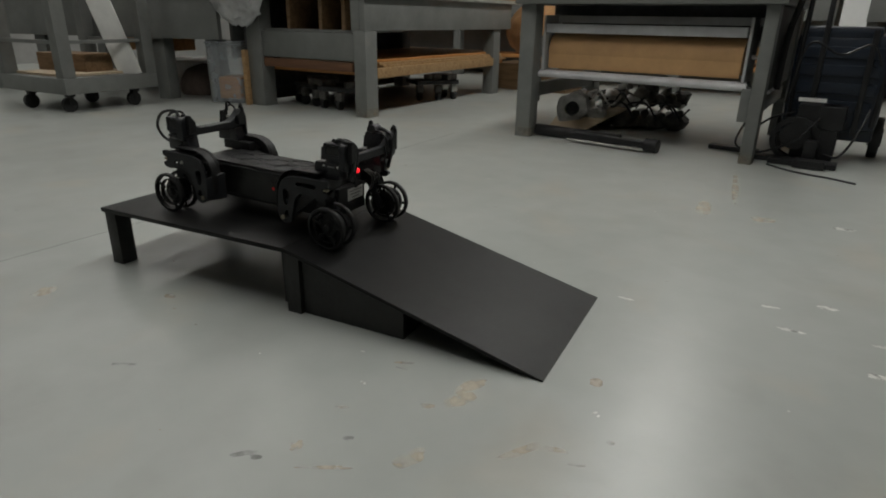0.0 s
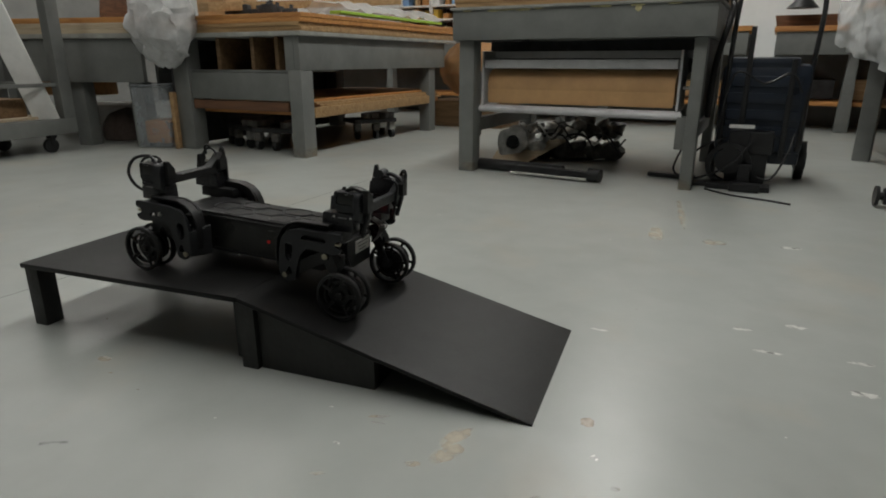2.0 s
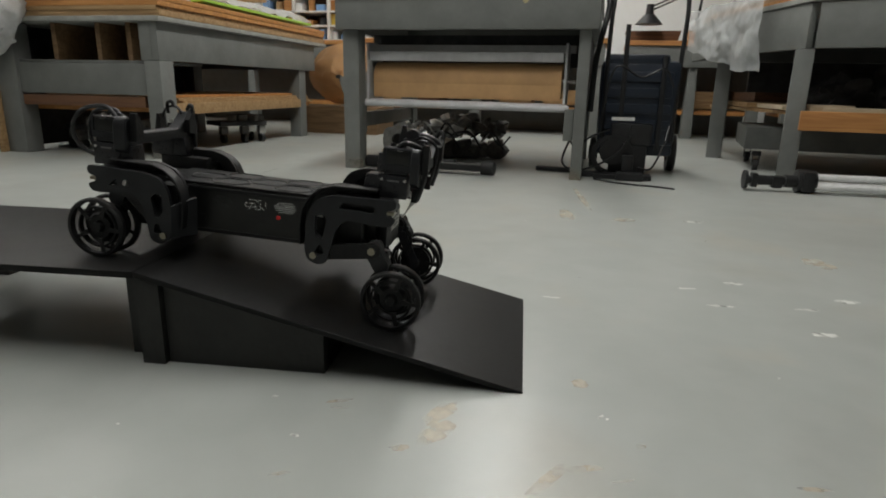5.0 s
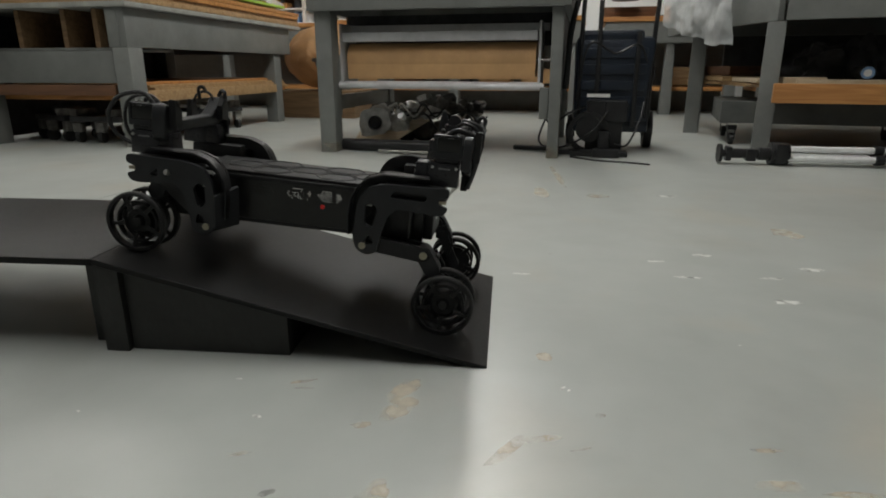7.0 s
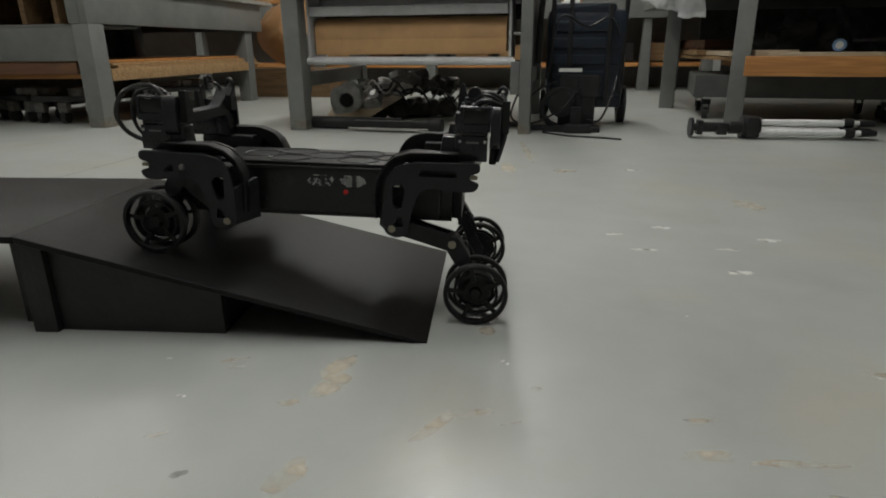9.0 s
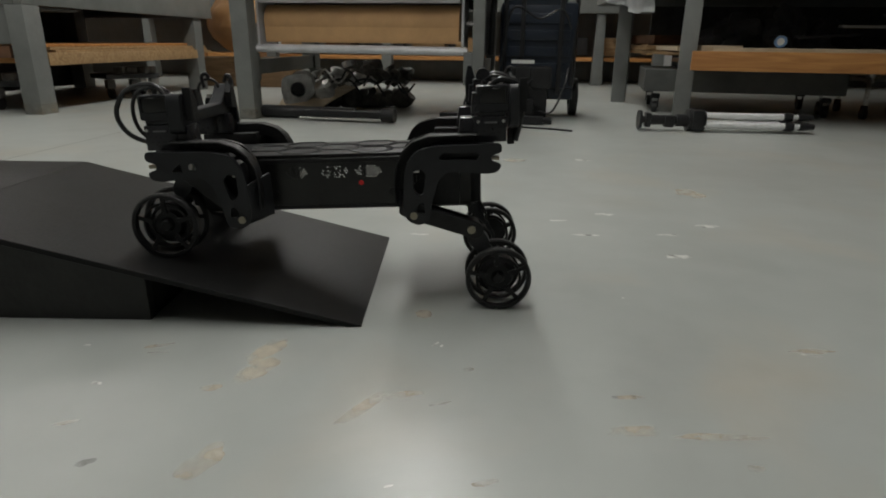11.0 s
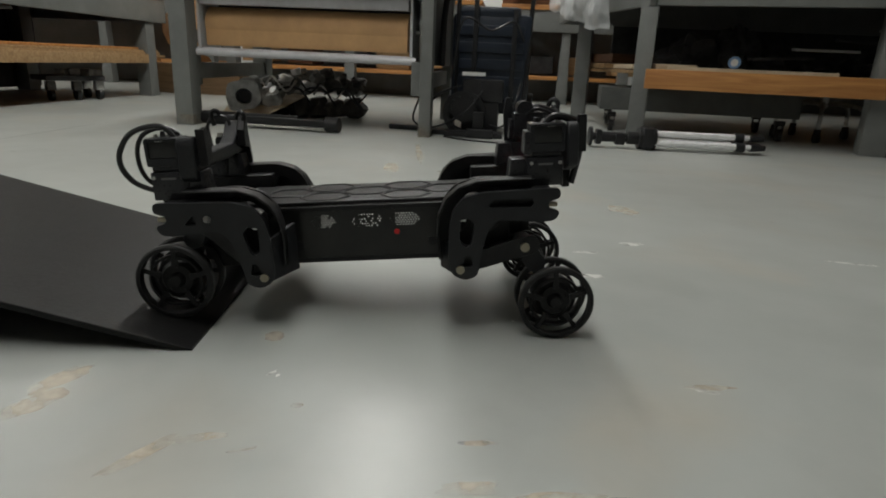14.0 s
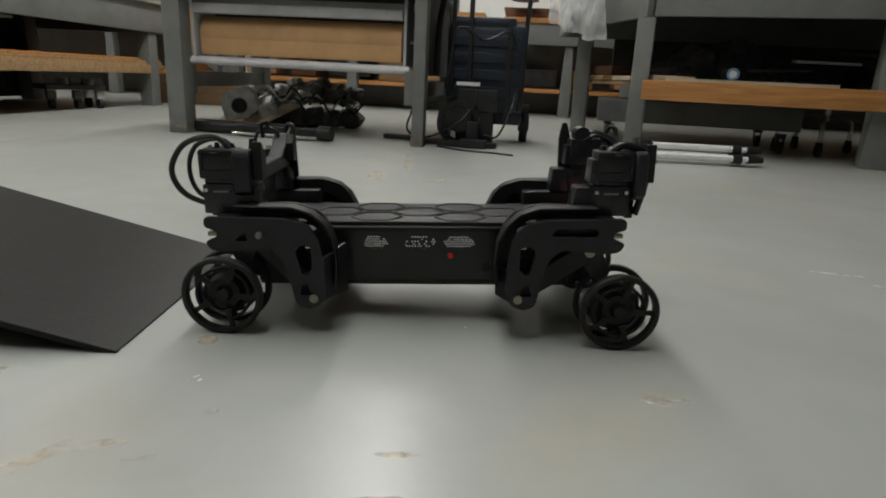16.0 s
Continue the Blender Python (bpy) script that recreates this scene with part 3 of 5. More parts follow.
def wheel_part(t, sx, sy):
    """A hoop wheel: two open rims with spokes on a round hub motor; built about its axle."""
    e = new("wheel")
    e.parent = t
    hub = B()
    add_cyl(hub, (0, -sy * 0.017, 0), (0, sy * 0.006, 0), 0.0265, 30)
    add_cyl(hub, (0, sy * 0.006, 0), (0, sy * 0.013, 0), 0.0225, 26, 0.018)
    add_cyl(hub, (0, sy * 0.012, 0), (0, sy * 0.020, 0), 0.010, 18, 0.0065)
    add_cyl(hub, (0, -sy * 0.028, 0), (0, -sy * 0.014, 0), 0.008, 14)
    part("hub", hub, BLACK, e)
    for y in (sy * 0.019, -sy * 0.019):
        rim = B()
        add_hoop(rim, (0, y, 0), WHEEL_R - 0.0062, WHEEL_R - 0.0012, 0.0105, 48)
        part("rim", rim, BLACK, e, "black wheel rim")
        tyre = B()
        add_hoop(tyre, (0, y, 0), WHEEL_R - 0.0011, WHEEL_R, 0.0090, 48)
        part("tyre", tyre, RUBBER, e)
        ring = B()
        add_hoop(ring, (0, y * 0.75, 0), 0.0285, 0.0318, 0.009, 40)
        part("inner_ring", ring, BLACK, e)
        for k in range(5):
            a = 360 * k / 5 + (14 if y > 0 else 0)
            sp = B()
            add_prism(sp, [(0.018, -0.0042), (0.030, -0.0026), (WHEEL_R - 0.005, -0.0034), (WHEEL_R - 0.005, 0.0034), (0.030, 0.0026), (0.018, 0.0042)], "y", -0.0016, 0.0016, 0.0004)
            ob = part("spoke", sp, BLACK, e)
            ob.matrix_basis = pose(0, y * 0.92, 0, 0, a, 0)
    rivets = B()
    for k in range(5):
        a = 2 * math.pi * k / 5
        add_cyl(rivets, (0.015 * math.cos(a), sy * 0.012, 0.015 * math.sin(a)), (0.015 * math.cos(a), sy * 0.0145, 0.015 * math.sin(a)), 0.0013, 6)
    part("hub_screws", rivets, BLACK, e)
    return e


KNEE = (0.036, 0.068)


def shin_part(t, sx, sy):
    """The lower leg: a knuckle by the knee, a web and the axle block; built about the axle."""
    e = new("shin")
    e.parent = t
    b = B()
    kx, kz = -sx * KNEE[0], KNEE[1]
    bar_on(b, (kx, kz), (kx * 0.62, kz - 0.022), 0.024, sy * 0.004, -sy * 0.020)
    bar_on(b, (kx * 0.7, kz - 0.018), (0, 0), 0.016, -sy * 0.0265, -sy * 0.0335)
    add_box(b, (kx * 0.72, -sy * 0.023, kz - 0.014), (0.022, 0.016, 0.022), 0.002)
    part("link", b, PLATE, e)
    c = B()
    add_cyl(c, (kx, sy * 0.0, kz), (kx, sy * 0.0095, kz), 0.0056, 16)
    part("knee_cap", c, BRASS, e, "worn brass-coloured knee cap")
    d = B()
    add_tube(d, [(kx * 0.6, -sy * 0.032, kz), (kx * 0.2, -sy * 0.036, kz * 0.6), (kx * 0.35, -sy * 0.034, 0.014)], 0.0022, 6, 5)
    part("wire", d, CABLE, e)
    return e


THIGH = 0.088


def thigh_part(t, sx, sy):
    """The upper leg: a pair of flat links from the hip pivot to the knee; built along +x from the pivot."""
    e = new("thigh")
    e.parent = t
    b = B()
    bar_on(b, (0, 0), (THIGH, 0), 0.023, sy * 0.008, -sy * 0.000)
    bar_on(b, (0, 0), (THIGH, 0), 0.020, -sy * 0.020, -sy * 0.026)
    add_box(b, (THIGH * 0.42, -sy * 0.010, 0.001), (THIGH * 0.5, 0.016, 0.013), 0.002)
    part("link", b, BLACK, e)
    return e


def robot_thing():
    t = thing("robot", "black four-wheeled robot with articulated legs and servo motors", "robot")
    bd = B()
    shell = [(-0.0585, 0.004), (-0.0585, 0.068), (-0.0535, 0.074), (0.0535, 0.074), (0.0585, 0.068), (0.0585, 0.004), (0.0535, -0.003), (-0.0535, -0.003)]
    core = [(-0.0560, 0.0045), (-0.0560, 0.067), (-0.0525, 0.0715), (0.0525, 0.0715), (0.0560, 0.067), (0.0560, 0.0045), (0.0525, -0.0005), (-0.0525, -0.0005)]
    for part_of in ((shell[1:5], core[1:5]), (shell[5:] + shell[:1], core[5:] + core[:1])):
        add_prism(bd, part_of[0] + part_of[1][::-1], "x", -0.196, 0.196)
    add_box(bd, (-0.187, 0, 0.0355), (0.018, 0.111, 0.070), 0)
    add_box(bd, (0.187, 0, 0.0355), (0.018, 0.111, 0.070), 0)
    body = part("chassis", bd, CHASSIS, t, "long hollow black chassis with perforated sides")
    rnd = random.Random(3)
    for sy in (-1, 1):
        holes = []
        if sy < 0:
            for cx, n, keep in ((-0.053, 9, 0.95), (0.002, 12, 0.6), (0.050, 11, 0.97)):
                for k in range(6):
                    for j in range(n):
                        if ((j - (n - 1) / 2) / (n / 2)) ** 2 + ((k - 2.5) / 3.1) ** 2 > 1 or rnd.random() > keep:
                            continue
                        hx, hz = cx + (j - (n - 1) / 2) * 0.0034 + (k % 2) * 0.0017, 0.0595 - k * 0.0029
                        holes.append([(hx + 0.0009 * math.cos(math.pi * q / 3), hz + 0.0009 * math.sin(math.pi * q / 3)) for q in range(6)])
        else:
            for a, b in ((-0.085, -0.030), (-0.022, 0.022), (0.030, 0.085)):
                holes.append(rounded([(a, 0.012), (b, 0.012), (b, 0.058), (a, 0.058)], 0.004, 3))
        part("side_wall", plate_with_slots([(-0.196, 0.004), (0.196, 0.004), (0.196, 0.068), (-0.196, 0.068)], holes, sy * 0.0600, sy * 0.0588), CHASSIS, body, "black side wall with rows of holes")
        rl = B()
        add_box(rl, (0, sy * 0.0604, 0.069), (0.215, 0.002, 0.006), 0.0008)
        add_box(rl, (0, sy * 0.0604, 0.002), (0.215, 0.002, 0.006), 0.0008)
        for hx in (-0.085, 0.085):
            add_cyl(rl, (hx, sy * 0.0595, 0.022), (hx, sy * 0.0612, 0.022), 0.006, 16)
        part("side_rail", rl, BLACK, body)
    tp = B()
    add_box(tp, (0, 0, 0.0755), (0.330, 0.112, 0.004), 0.0012)
    cover = part("top_cover", tp, BLACK, t, "black cover with raised hexagon ribs")
    for k in range(-2, 3):
        for r in ((0,) if k % 2 == 0 else (-1, 1)):
            hx, hy = k * 0.0525, r * 0.0292
            ring = [(hx + 0.0335 * math.cos(math.pi / 3 * q), hy + 0.0265 * math.sin(math.pi / 3 * q)) for q in range(6)]
            fill = [(max(-0.130, min(0.130, x)), max(-0.051, min(0.051, y))) for x, y in rounded(ring, 0.005, 3)]
            hb = B()
            pts = [(x, y, 0.0776) for x, y in fill]
            add_tube(hb, pts + pts[:1], 0.0017, 5, 0)
            part("hexagon_rib", hb, BLACK, cover)
    led = B()
    add_cyl(led, (0.040, -0.0600, 0.036), (0.040, -0.0608, 0.036), 0.0036, 10)
    part("red_light", led, DIM_LED, t, "small glowing red light")
    fr = B()
    add_box(fr, (0.203, 0, 0.030), (0.016, 0.098, 0.060), 0.004)
    add_box(fr, (0.209, 0.014, 0.070), (0.008, 0.010, 0.038), 0.001)
    nose = part("nose_block", fr, BLACK, t)
    part("nose_label", box((0.2116, 0.010, 0.040), (0.0012, 0.056, 0.026), 0), LABEL, nose, "white sticker with illegible print")
    for k in range(3):
        part("print_bar", box((0.2124, 0.010, 0.047 - 0.007 * k), (0.0008, 0.044 - 0.008 * k, 0.002), 0), INK, nose, "line of illegible print")
    fl = B()
    bmesh.ops.create_uvsphere(fl, u_segments=12, v_segments=8, radius=0.0055, matrix=Matrix.Translation((0.2150, 0.014, 0.090)))
    part("red_light", fl, LED, t, "small glowing red light")
    wr = B()
    for k in range(4):
        yk = 0.045 + 0.006 * k
        add_tube(wr, [(0.212, yk, 0.085), (0.228 + 0.003 * k, yk + 0.006, 0.070), (0.222, yk + 0.012, 0.048), (0.214, yk + 0.010, 0.034)], 0.0013, 5, 5)
    part("wiring", wr, STEEL, t, "bright loose wiring")
    rr = B()
    add_box(rr, (-0.203, 0, 0.034), (0.016, 0.098, 0.060), 0.004)
    part("tail_block", rr, BLACK, t)
    for sx in (1, -1):
        saddle(t, sx)
        for sy in (-1, 1):
            corner_module(t, sx, sy)
    return t


robot = robot_thing()
LEG_SET = []
for sx in (1, -1):
    for sy in (-1, 1):
        LEG_SET.append((sx, sy, wheel_part(robot, sx, sy), shin_part(robot, sx, sy), thigh_part(robot, sx, sy)))

# seconds, place along the ramp's line, height, nose-up degrees
RUNS = [
    (0.0, -0.729, 0.181, -1.9), (0.5, -0.702, 0.180, -2.7), (1.0, -0.671, 0.180, -3.2), (1.5, -0.642, 0.178, -3.4),
    (2.0, -0.612, 0.176, -3.3), (2.5, -0.581, 0.174, -3.4), (3.0, -0.552, 0.173, -3.3), (3.5, -0.524, 0.171, -3.2), (4.0, -0.496, 0.169, -3.5),
    (6.5, -0.335, 0.164, -5.5), (7.0, -0.302, 0.161, -5.5), (7.5, -0.258, 0.154, -5.1), (8.0, -0.226, 0.148, -4.3),
    (10.5, -0.088, 0.133, 1.5), (11.0, -0.051, 0.127, 2.2), (11.5, -0.011, 0.118, 3.0), (12.0, 0.027, 0.109, 3.4), (12.5, 0.064, 0.100, 3.9),
    (13.0, 0.103, 0.091, 4.3), (13.5, 0.142, 0.081, 4.4), (14.0, 0.181, 0.071, 4.5), (14.5, 0.219, 0.062, 4.7), (15.0, 0.250, 0.056, 4.0), (15.5, 0.281, 0.052, 3.1), (16.0, 0.311, 0.048, 2.3),
]


def run_at(t):
    """Place, height and pitch at any time, on a smooth curve through RUNS."""
    n = len(RUNS)
    i = max(k for k in range(n - 1) if RUNS[k][0] <= t + 1e-6)
    a, b = RUNS[i], RUNS[i + 1]
    u = (t - a[0]) / (b[0] - a[0])

    def slope(k, j):
        lo, hi = RUNS[max(k - 1, 0)], RUNS[min(k + 1, n - 1)]
        return (hi[j] - lo[j]) / (hi[0] - lo[0])
    h = b[0] - a[0]
    return [(2 * u ** 3 - 3 * u * u + 1) * a[j] + (u ** 3 - 2 * u * u + u) * h * slope(i, j) + (3 * u * u - 2 * u ** 3) * b[j] + (u ** 3 - u * u) * h * slope(i + 1, j) for j in (1, 2, 3)]


def ground(x):
    return TOP if x < -RUN else (0.0 if x > 0 else -x * SLOPE)


def axle_height(x):
    """The height of the axle of a wheel that rests on platform, ramp or floor."""
    best = 0
    for k in range(-40, 41):
        d = WHEEL_R * k / 40
        best = max(best, ground(x + d) + math.sqrt(max(0, WHEEL_R ** 2 - d * d)))
    return best


def motions():
    """Keys the robot, its wheels and its legs."""
    times = [0.5 * k for k in range(33)]
    yaw = pose(0, 0, 0, 0, 0, RZ)
    rows, limbs = [], {k: ([], [], []) for k in range(4)}
    for t in times:
        x, z, up = run_at(t)
        local = pose(x, LANE, z, 0, -up, 0)
        rows.append((t, yaw @ local))
        back = local.inverted()
        for k, (sx, sy, wheel, shin, thigh) in enumerate(LEG_SET):
            wx = x + (0.234 if sx > 0 else -0.220)
            y = LANE + sy * 0.105
            axle = back @ Vector((wx, y, axle_height(wx)))
            limbs[k][0].append((t, Matrix.Translation(axle) @ pose(0, 0, 0, 0, math.degrees((wx + 1.0) / WHEEL_R), 0)))
            limbs[k][1].append((t, Matrix.Translation(axle)))
            knee = (axle.x - sx * KNEE[0], axle.z + KNEE[1])
            hip = (sx * 0.117, 0.004)
            a = math.degrees(math.atan2(knee[1] - hip[1], knee[0] - hip[0]))
            limbs[k][2].append((t, pose(hip[0], sy * 0.103, hip[1], 0, -a, 0)))
    walk(robot, rows)
    for k, (sx, sy, wheel, shin, thigh) in enumerate(LEG_SET):
        walk(wheel, limbs[k][0])
        walk(shin, limbs[k][1])
        walk(thigh, limbs[k][2])


# ---- benches ----
def caster(name, t, x, y, r=0.035, top=0.11):
    c = B()
    add_cyl(c, (x - 0.012, y, r), (x + 0.012, y, r), r, 20)
    w = part(name, c, RUBBER, t, "black rubber caster")
    f = B()
    add_box(f, (x - 0.017, y + 0.008, r + 0.02), (0.004, 0.03, 0.05), 0.001)
    add_box(f, (x + 0.017, y + 0.008, r + 0.02), (0.004, 0.03, 0.05), 0.001)
    add_box(f, (x, y + 0.012, (r + 0.045 + top) / 2), (0.045, 0.045, top - r - 0.045), 0.002)
    part("fork", f, BLACK_STEEL, w)


def roll_bench():
    """The bench with the paper roll hung under its top."""
    t = thing("roll_workbench", "grey painted workbench holding a brown paper roll underneath", "workbench", (-0.578, 2.05, 0), rz=0.4)
    hw = 0.60
    part("apron", span(-hw, hw, -0.02, 0.015, 0.650, 0.785), BENCH, t)
    part("apron", span(-hw, -hw + 0.035, 0.016, 1.0, 0.650, 0.785), BENCH, t)
    part("apron", span(hw - 0.035, hw, 0.016, 1.0, 0.650, 0.785), BENCH, t)
    part("apron", span(-hw, hw, 1.001, 1.035, 0.650, 0.785), BENCH, t)
    part("top", span(-hw - 0.01, hw + 0.01, -0.03, 1.045, 0.786, 0.800), BENCH_TOP, t, "worn bench top with dried glue drips")
    for sx in (-1, 1):
        for y in (0.016, 0.91):
            x = sx * (hw - 0.066)
            part("leg", span(x - (0.046 if sx < 0 else 0.014), x + (0.034 if sx < 0 else 0.037), y, y + 0.09, 0, 0.649), BENCH, t)
    # added board: its near-black colour stands in for the shade above the roll
    part("inner_board", span(-0.53, 0.53, 0.30, 0.32, 0.50, 0.649), DARK, t, "added dark board standing in for shade behind the roll")
    for k, (x, w, h) in enumerate(((-0.385, 0.06, 0.011), (-0.32, 0.09, 0.007), (-0.235, 0.08, 0.010), (-0.16, 0.05, 0.006), (0.10, 0.05, 0.007), (0.145, 0.05, 0.009), (0.28, 0.06, 0.009), (0.285, 0.028, 0.030), (0.43, 0.06, 0.006), (-0.52, 0.05, 0.006))):
        g = B()
        pts = [(x + w / 2 * math.cos(a) * (1 + 0.3 * noise.noise(Vector((a, k, 0)))), 0.786 - h * (0.5 - 0.5 * math.sin(a)) * (1 + 0.4 * noise.noise(Vector((k, a, 1))))) for a in [math.pi * 2 * q / 14 for q in range(14)]]
        add_prism(g, pts, "y", -0.0225 - 0.0003 * k, -0.0195)
        part("glue_drip", g, GLUE, t, "dried yellow glue drip")
    for sx in (-1, 1):
        x = sx * (hw - 0.066)
        part("worn_foot", span(x - (0.048 if sx < 0 else 0.016), x + (0.036 if sx < 0 else 0.039), 0.014, 0.108, 0.0, 0.045, 0.0), BARE_FOOT, t, "bare wood where paint wore off")
    part("side_rail", span(-hw + 0.05, -hw + 0.09, 0.107, 0.909, 0.20, 0.27), BENCH, t)
    part("side_rail", span(hw - 0.09, hw - 0.05, 0.107, 0.909, 0.20, 0.27), BENCH, t)
    # added dark board: hides the bright far side and deepens the shade inside
    part("side_panel", span(hw - 0.048, hw - 0.036, 0.107, 0.909, 0.30, 0.649), DARK, t, "added dark side board that shades the bench interior")
    part("crossbar", add_cyl(add_cyl(B(), (-0.545, 0.10, 0.318), (0.49, 0.10, 0.312), 0.016, 16), (-0.53, 0.13, 0.325), (0.48, 0.13, 0.32), 0.014, 12), GREY_METAL, t, "grey steel lower bar")
    part("hanger", span(-0.56, -0.52, 0.07, 0.17, 0.17, 0.318), BENCH, t)
    part("hanger", span(0.475, 0.515, 0.07, 0.17, 0.17, 0.312), BENCH, t)
    part("upper_rail", span(-0.475, 0.455, 0.09, 0.14, 0.518, 0.56, 0.004), GREY_METAL, t, "grey steel tear bar")
    part("upper_rail", span(-0.50, 0.50, 0.25, 0.27, 0.565, 0.60, 0.002), GREY_METAL, t)
    for x in (-0.487, 0.467):
        part("side_arm", span(x - 0.006, x + 0.006, 0.10, 0.30, 0.33, 0.60, 0.002), GREY_METAL, t)
    return t


roll_bench()


def paper_roll():
    t = thing("paper_roll", "wide roll of brown kraft paper on a steel rod", "paper roll", (-0.588, 2.25, 0.435), rz=0.4)
    b = B()
    add_cyl(b, (-0.457, 0, 0), (0.457, 0, 0), 0.079, 48)
    part("paper", b, KRAFT, t)
    c = B()
    add_cyl(c, (-0.481, 0, 0), (0.52, 0, 0), 0.009, 12)
    part("rod", c, STEEL, t, "bright steel rod")
    f = B()
    add_prism(f, [(-0.079, -0.02), (-0.080, -0.07), (-0.074, -0.088), (-0.0725, -0.088), (-0.0782, -0.07), (-0.0775, -0.02)], "x", -0.455, 0.455)
    part("loose_edge", f, KRAFT, t)


paper_roll()


def board_stack(x0, x1, y0, y1, z, n, rz, at, label, ma=PLY, name="board_stack", jag=0.02, th=0.022):
    t = thing(name, label, "boards", at, rz)
    rnd = random.Random(n * 7 + int(x0 * 10))
    for k in range(n):
        a, b, c, d = [rnd.uniform(-jag, jag) for _ in range(4)]
        h = th * rnd.uniform(0.75, 1.2)
        part("board", span(x0 + a, x1 + b, y0 + abs(c), y1 + d, z, z + h, 0.002), (ma, PINE, ma, PALE_WOOD)[rnd.randrange(4)] if ma is PLY else ma, t)
        z += h + 0.001
    return t


board_stack(-0.60, 0.585, 0.0, 0.9, 0.8005, 4, 0.4, (-0.578, 2.04, 0), "stack of brown plywood boards on the bench top", jag=0.006)


def left_bench():
    """Grey bench with cubbies on its front and a shelf of boards."""
    t = thing("workbench", "grey painted workbench with cubbies and lower shelf", "workbench", (-2.16, 2.03, 0), rz=2)
    part("top", span(-1.12, 0.05, -0.05, 2.02, 0.690, 0.715, 0.004), BENCH_TOP, t, "worn grey bench top")
    for x, y, w in ((-0.070, -0.03, 0.090), (-1.00, -0.03, 0.13), (-0.085, 1.60, 0.09), (-1.00, 1.60, 0.10)):
        part("leg", span(x, x + w, y, y + 0.11, 0, 0.5 if x > -0.5 else 0.689), BENCH, t)
    part("worn_foot", span(-0.072, 0.022, -0.032, 0.082, 0.0, 0.05, 0.0), BARE_FOOT, t, "bare wood where paint wore off")
    part("apron", span(-0.02, 0.020, -0.03, 1.86, 0.501, 0.689), BENCH, t)
    part("apron", span(-0.99, -0.021, 1.82, 1.86, 0.501, 0.689), BENCH, t)
    part("front_panel", span(-0.869, -0.071, -0.015, 0.01, 0.325, 0.485), BENCH, t)
    part("corner_post", span(-0.085, -0.021, -0.03, 0.06, 0.501, 0.689), BENCH, t)
    part("cubby_floor", span(-0.869, -0.086, 0.0, 0.5, 0.486, 0.500), BENCH, t)
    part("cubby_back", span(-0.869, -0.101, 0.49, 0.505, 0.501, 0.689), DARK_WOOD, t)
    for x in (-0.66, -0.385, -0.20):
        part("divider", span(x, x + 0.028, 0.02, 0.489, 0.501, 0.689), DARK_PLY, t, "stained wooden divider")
    part("shelf", span(-0.98, -0.013, 0.09, 1.80, 0.235, 0.262), PINE, t, "orange pine shelf board")
    # added board: blocks side light and paints the black shade under the shelf
    part("back_board", span(-1.03, -1.002, -0.02, 1.86, 0.02, 0.685), DARK, t, "added dark board standing in for shade at the back")
    part("tag", box((-0.10, 1.872, 0.585), (0.045, 0.022, 0.075), 0.003), YELLOW, t, "yellow tag on the apron")
    part("shelf_edge", span(-0.869, -0.101, -0.01, 0.02, 0.262, 0.318), DARK_WOOD, t, "dark wooden shelf edge")
    part("shelf_edge", span(-0.012, 0.016, 0.09, 1.59, 0.225, 0.285), PLY, t, "brown plywood shelf edge")
    return t


left_bench()
board_stack(-0.86, -0.02, 0.15, 1.80, 0.263, 4, 2, (-2.16, 2.03, 0), "loose brown boards on the lower shelf", jag=0.05, th=0.016)
board_stack(-1.10, 0.045, -0.045, 2.0, 0.7155, 4, 2, (-2.16, 2.03, 0), "plywood sheets stacked on the bench top", jag=0.008, th=0.024)


def top_clutter():
    solid("green_sheet", span(-0.03, 0.052, 0.35, 1.75, 0.8285, 0.846, 0.002), LIME, "lime green foam sheet on stacked boards", "sheet", at=(-2.16, 2.03, 0), rz=2)
    solid("plastic_wrap", crumple(36, 14, lambda u, v: (-0.36 + 0.37 * v, 0.5 + 1.4 * u, 0.862 + 0.06 * math.sin(math.pi * v)), 0.03, 9, 3.1), SHEET, "crumpled clear plastic wrap lying on boards", "plastic wrap", at=(-2.16, 2.03, 0), rz=2)
    solid("plank", box((-0.45, 0.75, 0.93), (0.11, 1.7, 0.05), 0.003, (5, 2, -12)), PLY, "long brown plank lying over the stack", "plank", at=(-2.16, 2.03, 0), rz=2)
    solid("cardboard_box", box((-0.85, 0.35, 0.91), (0.24, 0.3, 0.17), 0.004), KRAFT_LOOSE, "small brown cardboard box on the bench", "box", at=(-2.16, 2.03, 0), rz=2)
    rnd = random.Random(4)
    for k in range(7):
        x, y = -0.62 + 0.07 * k, 0.05 + rnd.uniform(0, 0.25)
        h = rnd.uniform(0.03, 0.07)
        b = B()
        add_box(b, (0, 0, h / 2), (rnd.uniform(0.04, 0.09), rnd.uniform(0.04, 0.08), h), 0.006)
        add_cyl(b, (0.01, 0, h), (0.012, 0.004, h + 0.02), 0.012, 10)
        solid("hand_tool", b, DARK, "small dark tool lying on the bench", "tool", "tools on the bench", at=(-2.16 + x, 2.03 + y, 0.818), rz=rnd.uniform(0, 90))


top_clutter()


def bag(at):
    def f(u, v):
        a = 2 * math.pi * u
        r = 0.04 + 0.225 * math.sin(math.pi * min(1, v * 0.92 + 0.06)) ** 0.7
        return (at[0] + r * math.cos(a) * 1.05, at[1] + r * math.sin(a) * 0.45, at[2] - 0.50 * v)
    solid("plastic_bag", crumple(40, 22, f, 0.035, 11, 5.5), BAG, "crumpled white plastic bag hanging off the bench", "plastic bag")


